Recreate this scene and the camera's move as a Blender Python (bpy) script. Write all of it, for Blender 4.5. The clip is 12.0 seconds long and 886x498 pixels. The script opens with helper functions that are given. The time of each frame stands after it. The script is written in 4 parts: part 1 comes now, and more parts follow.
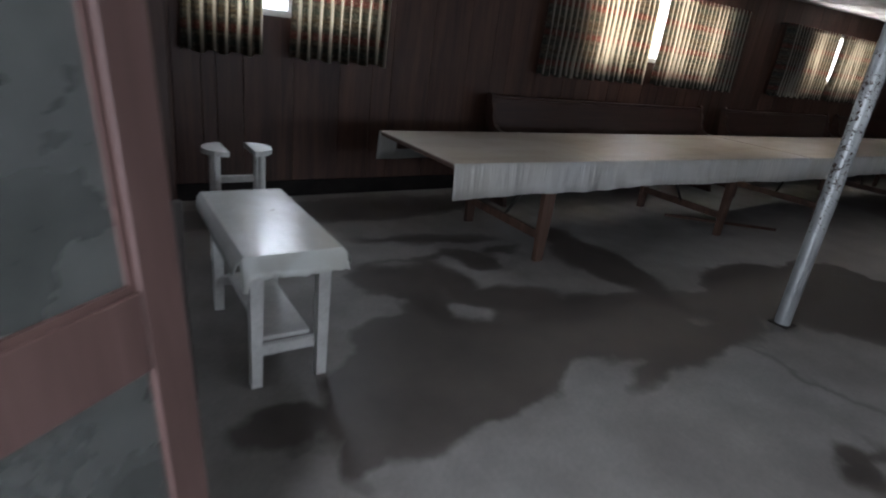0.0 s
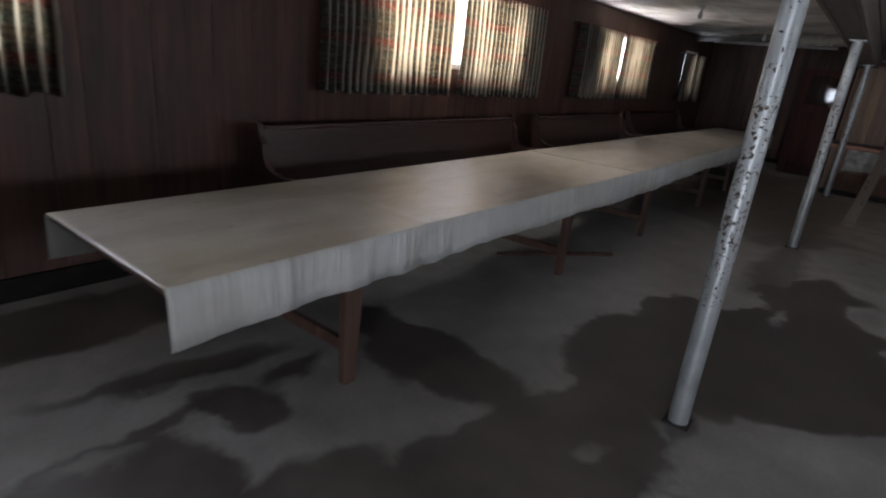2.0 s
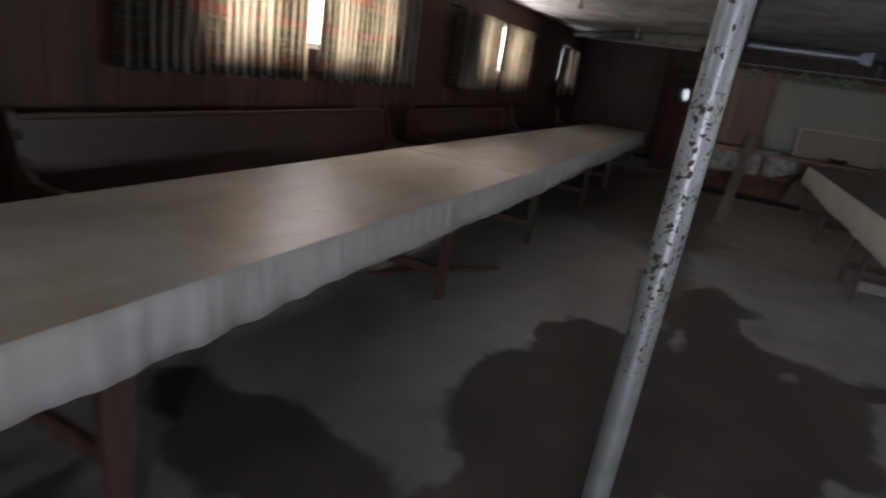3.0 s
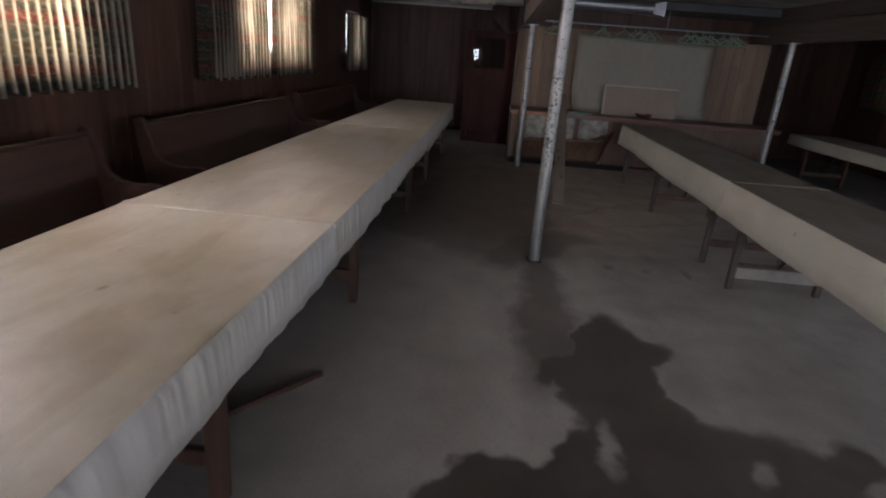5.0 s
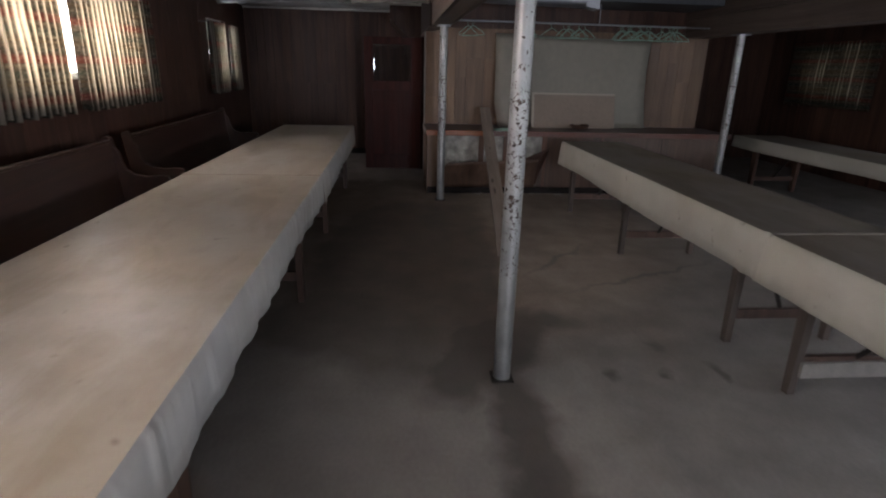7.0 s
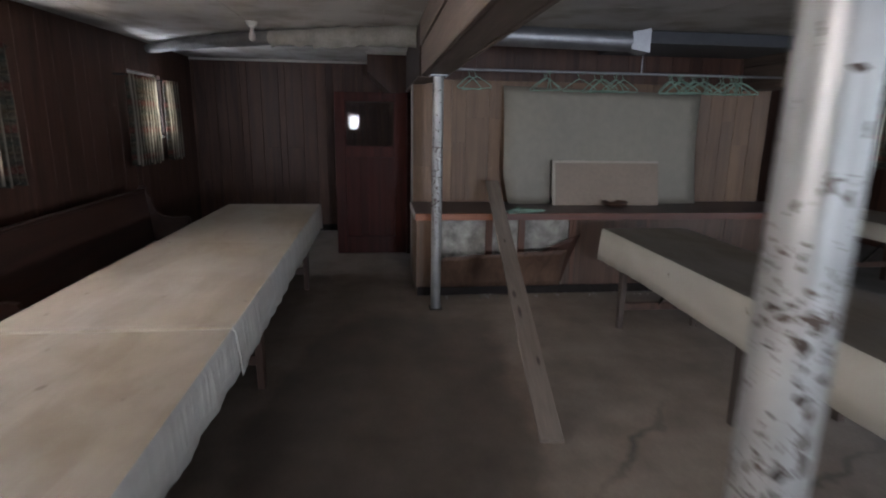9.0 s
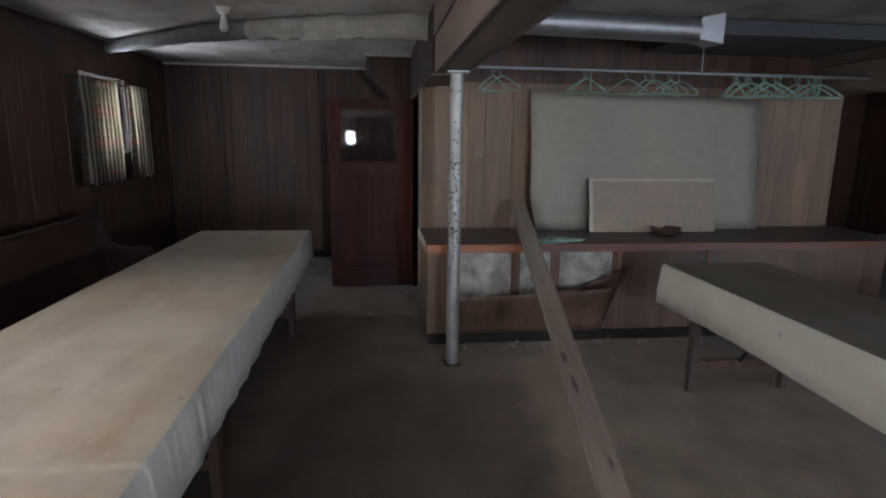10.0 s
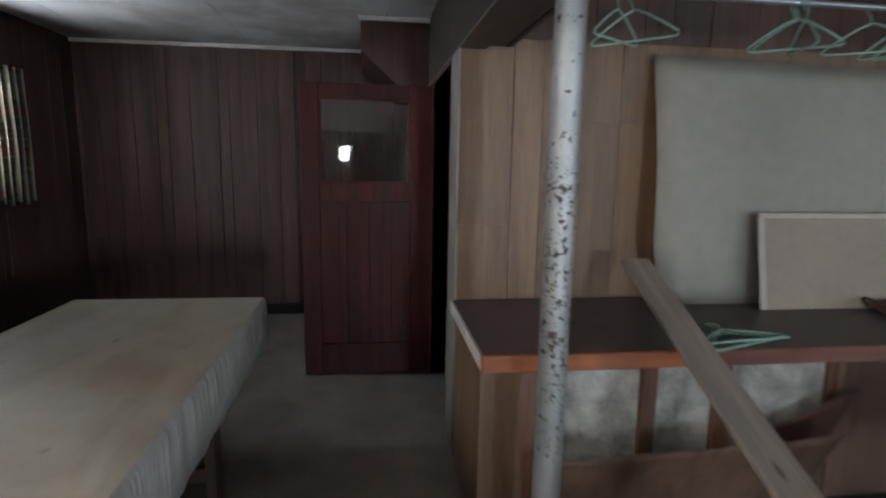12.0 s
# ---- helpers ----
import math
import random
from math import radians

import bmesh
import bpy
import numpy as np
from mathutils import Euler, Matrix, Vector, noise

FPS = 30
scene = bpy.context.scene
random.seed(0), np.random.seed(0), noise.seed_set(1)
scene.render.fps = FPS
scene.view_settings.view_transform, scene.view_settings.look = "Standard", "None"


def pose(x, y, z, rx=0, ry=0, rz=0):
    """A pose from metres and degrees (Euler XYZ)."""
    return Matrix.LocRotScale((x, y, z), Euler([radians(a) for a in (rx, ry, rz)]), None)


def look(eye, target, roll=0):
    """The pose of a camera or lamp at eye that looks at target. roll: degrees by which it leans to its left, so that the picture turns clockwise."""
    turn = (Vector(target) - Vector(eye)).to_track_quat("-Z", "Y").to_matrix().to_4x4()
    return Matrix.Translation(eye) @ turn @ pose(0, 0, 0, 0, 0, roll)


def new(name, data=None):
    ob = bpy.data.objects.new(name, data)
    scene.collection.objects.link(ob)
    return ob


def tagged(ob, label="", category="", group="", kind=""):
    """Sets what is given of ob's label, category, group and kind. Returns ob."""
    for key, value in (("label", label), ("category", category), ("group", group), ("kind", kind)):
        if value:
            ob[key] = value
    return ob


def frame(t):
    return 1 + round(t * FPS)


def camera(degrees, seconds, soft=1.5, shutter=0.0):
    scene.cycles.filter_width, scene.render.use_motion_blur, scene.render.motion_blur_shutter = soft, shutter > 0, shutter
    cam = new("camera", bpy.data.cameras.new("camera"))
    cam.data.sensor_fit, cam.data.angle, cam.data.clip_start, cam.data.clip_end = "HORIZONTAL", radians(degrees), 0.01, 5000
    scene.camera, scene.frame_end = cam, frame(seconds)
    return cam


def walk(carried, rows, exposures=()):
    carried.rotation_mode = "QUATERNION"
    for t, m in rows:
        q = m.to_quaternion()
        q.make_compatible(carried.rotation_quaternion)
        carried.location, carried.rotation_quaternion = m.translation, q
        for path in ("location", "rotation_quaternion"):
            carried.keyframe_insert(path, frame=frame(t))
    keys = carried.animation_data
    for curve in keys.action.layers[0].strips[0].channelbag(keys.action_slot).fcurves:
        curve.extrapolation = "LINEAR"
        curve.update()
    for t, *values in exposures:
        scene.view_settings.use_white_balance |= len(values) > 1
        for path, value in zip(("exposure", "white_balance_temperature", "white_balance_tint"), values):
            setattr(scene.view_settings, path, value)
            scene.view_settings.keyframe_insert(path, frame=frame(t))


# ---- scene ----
cam = camera(77.7, 12.0, soft=2.0, shutter=0.5)
PATH = [
    (0, (-1.073, 0.235, 1.466), (-0.017, 1.776, 0.752), 7.0),
    (0.5, (-0.765, 0.573, 1.517), (0.32, 2.089, 0.792), 5.9),
    (1, (-0.599, 0.831, 1.544), (0.635, 2.239, 0.841), 5.7),
    (1.5, (-0.35, 1.062, 1.546), (1.056, 2.316, 0.875), 5.2),
    (2, (0.009, 1.276, 1.556), (1.536, 2.393, 0.906), 5.9),
    (2.5, (0.361, 1.454, 1.52), (1.948, 2.488, 0.879), 6.8),
    (3, (0.781, 1.614, 1.516), (2.518, 2.376, 0.88), 8.5),
    (4.8, (2.263, 2.128, 1.602), (4.139, 2.285, 0.928), 4.6),
    (5, (2.421, 2.135, 1.612), (4.302, 2.261, 0.945), 4.4),
    (5.5, (2.863, 2.218, 1.616), (4.752, 2.282, 0.96), 4.1),
    (6, (3.325, 2.248, 1.629), (5.216, 2.204, 0.98), 2.6),
    (6.5, (3.798, 2.199, 1.637), (5.689, 2.07, 0.999), 1.3),
    (7, (4.26, 2.245, 1.642), (6.151, 2.069, 1.014), 1.5),
    (9, (6.325, 2.162, 1.716), (8.261, 1.936, 1.268), 0.9),
    (9.5, (6.856, 2.208, 1.695), (8.8, 1.979, 1.286), 0.9),
    (10, (7.377, 2.203, 1.661), (9.324, 1.966, 1.27), 0.8),
    (10.5, (7.949, 2.168, 1.648), (9.901, 1.933, 1.278), 0.7),
    (11, (8.507, 2.151, 1.65), (10.461, 1.918, 1.291), 0.6),
    (11.5, (9.053, 2.144, 1.616), (11.007, 1.902, 1.266), 0.5),
    (12, (9.617, 2.229, 1.579), (11.574, 1.975, 1.255), 1.0),
]
walk(cam, [(t, look(eye, target, roll)) for t, eye, target, roll in PATH],
     exposures=[(0.0, -0.88, 6000, 15), (0.7, -0.52, 6100, 15), (1.5, -0.62, 6100, 16), (3.0, -0.87, 6250, 18), (5.0, -0.32, 6400, 21), (7.0, -0.0, 6400, 21), (9.0, 0.52, 6150, 18), (10.5, 0.8, 6050, 14), (12.0, 1.05, 6000, 11)])


# ---- world and lights ----
world = bpy.data.worlds.new("world")
scene.world = world
world.use_nodes = True
wn = world.node_tree.nodes
sky = wn.new("ShaderNodeTexSky")
sky.sky_type, sky.sun_disc = "NISHITA", False
sky.sun_elevation, sky.sun_rotation = radians(35), radians(0)
world.node_tree.links.new(sky.outputs[0], wn["Background"].inputs[0])
wn["Background"].inputs[1].default_value = 0.1


def lamp(name, size, energy, colour, m):
    data = bpy.data.lights.new(name, "AREA")
    data.shape, data.size, data.size_y, data.energy, data.color = "RECTANGLE", size[0], size[1], energy, colour
    ob = new(name, data)
    ob.matrix_world = m
    return ob


# room: x along the hall, y towards the curtained wall
WEST, EAST, NORTH, SOUTH = -1.70, 15.2, 4.93, -5.2
CEIL = 2.6
COUNTER_WALL = 12.35
SILL, HEAD = 1.47, 2.24
WINDOWS_N = [(-0.28, 1.15), (3.68, 6.05), (8.36, 10.5), (13.05, 13.99)]
# first three are unseen, added to let fill light in; the fourth is real
WINDOWS_S_AND_ADDED = [(-0.6, 2.2, 0.95, 2.2), (3.8, 6.6, 0.95, 2.2), (8.0, 10.6, 0.95, 2.2), (12.66, 14.18, 1.33, 2.09)]
# unseen west window, added for fill light
ADDED_WINDOW_W = (-3.6, -1.0, 0.95, 2.2)
# unseen slot, added so its lamp reflects as the inner door's bright spot
ADDED_SLOT_W = (3.0, 3.3, 1.45, 1.92)
WARM, COOL = (1.0, 0.955, 0.89), (0.89, 0.95, 1.0)
for (a, b), watts, tone in zip(WINDOWS_N, (250, 850, 350, 28), (COOL, WARM, WARM, COOL)):
    lamp("daylight", (b - a, HEAD - SILL), watts, tone, look(((a + b) / 2, NORTH + 0.3, (SILL + HEAD) / 2), ((a + b) / 2, 0, (SILL + HEAD) / 2 + 1.0)))
# fill lamps behind the three added openings, daylight behind the fourth
for (a, b, z0, z1), watts in zip(WINDOWS_S_AND_ADDED, (110, 100, 12, 20)):
    lamp("daylight", (b - a, z1 - z0), watts, COOL, look(((a + b) / 2, SOUTH - 0.3, (z0 + z1) / 2 - 0.2), ((a + b) / 2, 0, (z0 + z1) / 2 - 0.3)))
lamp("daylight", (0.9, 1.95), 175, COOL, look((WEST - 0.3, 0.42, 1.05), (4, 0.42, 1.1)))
# fill lamp behind the added west window
lamp("daylight", (2.6, 1.25), 24, COOL, look((WEST - 0.3, -2.3, 1.6), (4, -2.0, 2.2)))
# lamp in the added slot: door glass reflection and fill along the hall
lamp("daylight", (0.3, 0.47), 15, COOL, look((WEST - 0.2, 3.15, 1.685), (6, 2.8, 1.6)))


# ---- materials ----
class Nodes:
    """Short calls for a node material."""

    def __init__(self, name, rough=0.6, metal=0.0, spec=0.5):
        self.mat = bpy.data.materials.new(name)
        self.mat.use_nodes = True
        self.tree = self.mat.node_tree
        self.bsdf = self.tree.nodes["Principled BSDF"]
        self.bsdf.inputs["Roughness"].default_value = rough
        self.bsdf.inputs["Metallic"].default_value = metal
        self.bsdf.inputs["Specular IOR Level"].default_value = spec
        self.geo = self.tree.nodes.new("ShaderNodeTexCoord").outputs["Object"]

    def put(self, socket, value):
        if isinstance(value, bpy.types.NodeSocket):
            self.tree.links.new(value, socket)
        elif socket.type == "RGBA" and not isinstance(value, (tuple, list)):
            socket.default_value = (value, value, value, 1)
        else:
            socket.default_value = value

    def noise(self, scale, detail=4.0, stretch=(1, 1, 1), at=None, rough=0.55, distort=0.0):
        m = self.tree.nodes.new("ShaderNodeMapping")
        m.inputs["Scale"].default_value = stretch
        self.put(m.inputs["Vector"], self.geo if at is None else at)
        n = self.tree.nodes.new("ShaderNodeTexNoise")
        n.inputs["Scale"].default_value, n.inputs["Detail"].default_value = scale, detail
        n.inputs["Roughness"].default_value, n.inputs["Distortion"].default_value = rough, distort
        self.tree.links.new(m.outputs[0], n.inputs["Vector"])
        return n.outputs["Fac"]

    def ramp(self, value, stops):
        r = self.tree.nodes.new("ShaderNodeValToRGB")
        self.put(r.inputs[0], value)
        while len(r.color_ramp.elements) < len(stops):
            r.color_ramp.elements.new(0.5)
        for e, (at, colour) in zip(r.color_ramp.elements, stops):
            e.position = at
            e.color = (*colour, 1) if isinstance(colour, tuple) else (colour, colour, colour, 1)
        return r.outputs[0]

    def math(self, op, a, b=0.0, c=0.0, clamp=False):
        n = self.tree.nodes.new("ShaderNodeMath")
        n.operation, n.use_clamp = op, clamp
        for s, v in zip(n.inputs, (a, b, c)):
            self.put(s, v)
        return n.outputs[0]

    def mix(self, fac, a, b, mode="MIX"):
        n = self.tree.nodes.new("ShaderNodeMixRGB")
        n.blend_type = mode
        for s, v in zip(n.inputs, (fac, a, b)):
            self.put(s, (*v, 1) if isinstance(v, tuple) else v)
        return n.outputs[0]

    def split(self, vector=None):
        n = self.tree.nodes.new("ShaderNodeSeparateXYZ")
        self.put(n.inputs[0], self.geo if vector is None else vector)
        return n.outputs

    def random(self):
        return self.tree.nodes.new("ShaderNodeObjectInfo").outputs["Random"]

    def island(self):
        return self.tree.nodes.new("ShaderNodeNewGeometry").outputs["Random Per Island"]

    def colour(self, value):
        self.put(self.bsdf.inputs["Base Color"], (*value, 1) if isinstance(value, tuple) else value)
        return self

    def gloss(self, value):
        self.put(self.bsdf.inputs["Roughness"], value)
        return self

    def bump(self, height, strength=0.3, distance=0.01):
        n = self.tree.nodes.new("ShaderNodeBump")
        n.inputs["Strength"].default_value, n.inputs["Distance"].default_value = strength, distance
        self.put(n.inputs["Height"], height)
        self.tree.links.new(n.outputs[0], self.bsdf.inputs["Normal"])
        return self


def wood(name, dark, light, grain="z", rough=0.5, vary=0.35, scale=9.0):
    n = Nodes(name, rough)
    stretch = {"x": (0.06, 1, 1), "y": (1, 0.06, 1), "z": (1, 1, 0.06)}[grain]
    r = n.random()
    shift = n.tree.nodes.new("ShaderNodeVectorMath")
    shift.operation = "ADD"
    n.put(shift.inputs[0], n.geo)
    comb = n.tree.nodes.new("ShaderNodeCombineXYZ")
    for k in range(3):
        n.put(comb.inputs[k], n.math("MULTIPLY", r, 17.0 + 9 * k))
    n.tree.links.new(comb.outputs[0], shift.inputs[1])
    g = n.noise(scale, 6, stretch, at=shift.outputs[0], distort=1.2)
    f = n.noise(scale * 9, 3, stretch, at=shift.outputs[0])
    c = n.ramp(g, [(0.3, dark), (0.72, light)])
    c = n.mix(0.25, c, n.ramp(f, [(0.35, 0.25), (0.65, 0.9)]), "MULTIPLY")
    tone = n.math("ADD", n.math("MULTIPLY", r, vary), 1.0 - vary / 2)
    c = n.mix(1.0, c, tone, "MULTIPLY")
    dirt = n.noise(1.3, 5)
    c = n.mix(0.35, c, n.ramp(dirt, [(0.35, 0.45), (0.6, 1.0)]), "MULTIPLY")
    n.colour(c).gloss(n.math("ADD", n.math("MULTIPLY", dirt, 0.25), rough - 0.12)).bump(f, 0.15, 0.002)
    return n.mat


def plain(name, colour, rough=0.6, metal=0.0, mottled=0.25, scale=7.0, spec=0.5):
    n = Nodes(name, rough, metal, spec)
    a, b = n.noise(scale, 5), n.noise(scale * 8, 3)
    lo = tuple(c * (1 - mottled) for c in colour)
    c = n.mix(0.2, n.ramp(a, [(0.3, lo), (0.68, colour)]), n.ramp(b, [(0.3, 0.5), (0.7, 1.0)]), "MULTIPLY")
    n.colour(c).gloss(n.math("ADD", n.math("MULTIPLY", a, 0.2), rough - 0.1)).bump(b, 0.12, 0.003)
    return n.mat


PANEL = wood("dark wall panelling", (0.045, 0.0215, 0.0145), (0.105, 0.051, 0.034), rough=0.52)
PANEL.node_tree.nodes["Principled BSDF"].inputs["Specular IOR Level"].default_value = 0.35
PANEL_PALE = wood("pale wall panelling", (0.12, 0.066, 0.034), (0.215, 0.128, 0.068), rough=0.5, vary=0.3)
PANEL_BACK = plain("panel groove", (0.03, 0.018, 0.013), 0.8)
TABLE_WOOD = wood("table wood", (0.045, 0.024, 0.016), (0.11, 0.06, 0.04), rough=0.5)
PEW_WOOD = wood("pew wood", (0.024, 0.0105, 0.0075), (0.056, 0.024, 0.0165), "x", rough=0.42)
DOOR_WOOD = wood("red brown door", (0.045, 0.0085, 0.006), (0.095, 0.019, 0.012), rough=0.55)
DOOR_WOOD.node_tree.nodes["Principled BSDF"].inputs["Specular IOR Level"].default_value = 0.25
ENTRY_WOOD = wood("faded brown door", (0.068, 0.036, 0.03), (0.125, 0.07, 0.06), rough=0.5)
def plank_material():
    n = Nodes("raw plank with dark knots", 0.7)
    g = n.noise(10, 6, (0.06, 1, 1), distort=1.0)
    f = n.noise(90, 3, (0.06, 1, 1))
    c = n.ramp(g, [(0.3, (0.165, 0.135, 0.11)), (0.72, (0.27, 0.225, 0.19))])
    c = n.mix(0.25, c, n.ramp(f, [(0.35, 0.3), (0.65, 0.95)]), "MULTIPLY")
    x, y, z = n.split()
    knots = 0.0
    for kx, ky, a, b in ((1.12, 0.018, 0.085, 0.016), (1.33, 0.03, 0.06, 0.02), (0.62, -0.03, 0.05, 0.014), (2.1, 0.01, 0.04, 0.012)):
        p, q = n.math("DIVIDE", n.math("SUBTRACT", x, kx), a), n.math("DIVIDE", n.math("SUBTRACT", y, ky), b)
        r = n.math("ADD", n.math("MULTIPLY", p, p), n.math("MULTIPLY", q, q))
        knots = n.math("MAXIMUM", knots, n.math("SUBTRACT", 1.3, n.math("ADD", r, n.math("MULTIPLY", g, 0.5)), clamp=True))
    n.colour(n.mix(n.math("MULTIPLY", knots, 0.85), c, (0.035, 0.025, 0.02))).bump(f, 0.2, 0.002)
    return n.mat


PLANK_WOOD = plank_material()
BEAM_WOOD = wood("beam boards", (0.085, 0.063, 0.05), (0.165, 0.126, 0.102), "x", rough=0.65)
LIP_DARK = wood("red-brown counter edge", (0.07, 0.022, 0.014), (0.15, 0.05, 0.028), "y", rough=0.4)
LIP_WOOD = wood("orange counter edge", (0.16, 0.045, 0.018), (0.33, 0.11, 0.035), "y", rough=0.4)
COUNTER_TOP = plain("worn linoleum top", (0.11, 0.082, 0.084), 0.45, mottled=0.5)
CHAIR_WOOD = wood("greyed chair wood", (0.05, 0.045, 0.04), (0.12, 0.105, 0.095), rough=0.55)
VENEER = wood("counter veneer", (0.07, 0.04, 0.026), (0.15, 0.09, 0.06), rough=0.5)
STUD_WOOD = wood("bare stud", (0.10, 0.045, 0.03), (0.2, 0.1, 0.06))
INSULATION = plain("stained white backing", (0.47, 0.46, 0.42), 0.8, mottled=0.7, scale=8)
WHITE_SHEET = plain("white hardboard", (0.225, 0.212, 0.174), 0.6, mottled=0.08, scale=1.5)
TAN_PANEL = plain("tan fibreboard", (0.259, 0.209, 0.166), 0.75, mottled=0.12, scale=3)
TAN_EDGE = plain("pale panel frame", (0.39, 0.352, 0.292), 0.7, mottled=0.15)
GREEN_PLASTIC = plain("pale green plastic", (0.24, 0.40, 0.32), 0.4, mottled=0.15)
WHITE_PAINT = plain("old white paint", (0.66, 0.66, 0.63), 0.45, mottled=0.25)
TRIM = plain("pale trim", (0.6, 0.58, 0.53), 0.5, mottled=0.2)
DULL_TRIM = plain("dirty grey trim", (0.26, 0.245, 0.22), 0.6, mottled=0.4)
BASE_MAT = plain("black baseboard", (0.02, 0.016, 0.015), 0.75, mottled=0.5, spec=0.2)
SILVER = plain("sheet metal", (0.40, 0.42, 0.45), 0.45, 0.9, mottled=0.25)
WRAP = plain("white pipe wrap", (0.34, 0.33, 0.295), 0.85, mottled=0.45, scale=5)
GREY_WRAP = plain("dusty grey pipe wrap", (0.17, 0.17, 0.165), 0.85, mottled=0.45, scale=5)
BLUE_GREY = plain("blue-grey painted soffit", (0.10, 0.11, 0.125), 0.6, mottled=0.3, scale=2.5)
LEG_WOOD = wood("scuffed dark leg wood", (0.05, 0.038, 0.03), (0.115, 0.088, 0.072), rough=0.6)
CERAMIC = plain("white ceramic", (0.5, 0.49, 0.46), 0.25, mottled=0.08)
BRASS = plain("dull brass", (0.35, 0.25, 0.12), 0.4, 0.9)
IRON = plain("dark iron", (0.05, 0.045, 0.04), 0.5, 0.7)
BOWL = plain("dark brown bowl", (0.09, 0.05, 0.035), 0.5)


def ceiling_material():
    n = Nodes("stained grey ceiling paint", 0.8)
    big, mid, fine = n.noise(0.55, 4), n.noise(2.2, 6), n.noise(28, 3)
    c = n.ramp(big, [(0.35, (0.44, 0.43, 0.405)), (0.65, (0.62, 0.605, 0.575))])
    c = n.mix(0.5, c, n.ramp(mid, [(0.38, (0.5, 0.42, 0.33)), (0.55, (1, 1, 1))]), "MULTIPLY")
    c = n.mix(1.0, c, n.math("ADD", n.math("MULTIPLY", n.island(), 0.15), 0.9), "MULTIPLY")
    n.colour(c).bump(fine, 0.2, 0.004)
    return n.mat


def cloth_material(name, tone, dirt_amount, rough, hanging=False):
    n = Nodes(name, rough)
    big, mid, fine = n.noise(0.8, 4), n.noise(5.0, 6), n.noise(60, 2)
    c = n.ramp(big, [(0.3, tuple(v * 0.86 for v in tone)), (0.7, tone)])
    c = n.mix(dirt_amount, c, n.ramp(mid, [(0.25, (0.5, 0.42, 0.32)), (0.6, (1, 1, 1))]), "MULTIPLY")
    c = n.mix(min(1.0, dirt_amount * 2.2), c, n.ramp(n.noise(0.9, 5, (1, 1.5, 1), distort=0.4), [(0.4, (1, 1, 1)), (0.66, (0.92, 0.85, 0.71))]), "MULTIPLY")
    smear = n.noise(2.6, 6, (0.5, 1.4, 1), distort=0.6)
    c = n.mix(min(1.0, dirt_amount * 1.4), c, n.ramp(smear, [(0.4, (0.68, 0.6, 0.5)), (0.55, (1, 1, 1)), (0.7, (1.12, 1.12, 1.12))]), "MULTIPLY")
    if hanging:
        # soft upright pleats, fold shade painted in, instead of the small spots of a table top
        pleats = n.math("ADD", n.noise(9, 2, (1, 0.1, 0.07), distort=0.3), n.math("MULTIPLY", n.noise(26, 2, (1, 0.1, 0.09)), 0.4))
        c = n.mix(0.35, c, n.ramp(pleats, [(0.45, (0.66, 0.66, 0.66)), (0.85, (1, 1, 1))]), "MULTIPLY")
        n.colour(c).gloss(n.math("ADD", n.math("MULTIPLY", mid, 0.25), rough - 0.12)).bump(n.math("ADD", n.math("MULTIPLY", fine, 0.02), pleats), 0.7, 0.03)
        return n.mat
    spots = n.noise(9.0, 2)
    c = n.mix(0.6, c, n.ramp(spots, [(0.25, (0.36, 0.30, 0.24)), (0.31, (1, 1, 1))]), "MULTIPLY")
    n.colour(c).gloss(n.math("ADD", n.math("MULTIPLY", mid, 0.25), rough - 0.12)).bump(n.math("ADD", n.math("MULTIPLY", fine, 0.2), n.noise(7, 3, (0.6, 1.6, 1))), 0.3, 0.012)
    return n.mat


CEILING_MAT = ceiling_material()
VINYL = cloth_material("cream vinyl tablecloth", (0.46, 0.43, 0.385), 0.34, 0.345)
# same cloth as VINYL; cooler light on its hanging sides is put into the colour
SIDE_VINYL = cloth_material("hanging vinyl in cool light", (0.43, 0.43, 0.41), 0.15, 0.4, hanging=True)
GREY_VINYL = cloth_material("grimy vinyl tablecloth", (0.48, 0.48, 0.425), 0.12, 0.5)
# dusty tops, with their weaker light put into the darker grey too
DUST_SHADE = cloth_material("dust and shade on vinyl", (0.19, 0.174, 0.157), 0.4, 0.6)
BENCH_VINYL = cloth_material("white vinyl cover", (0.66, 0.69, 0.67), 0.2, 0.19)


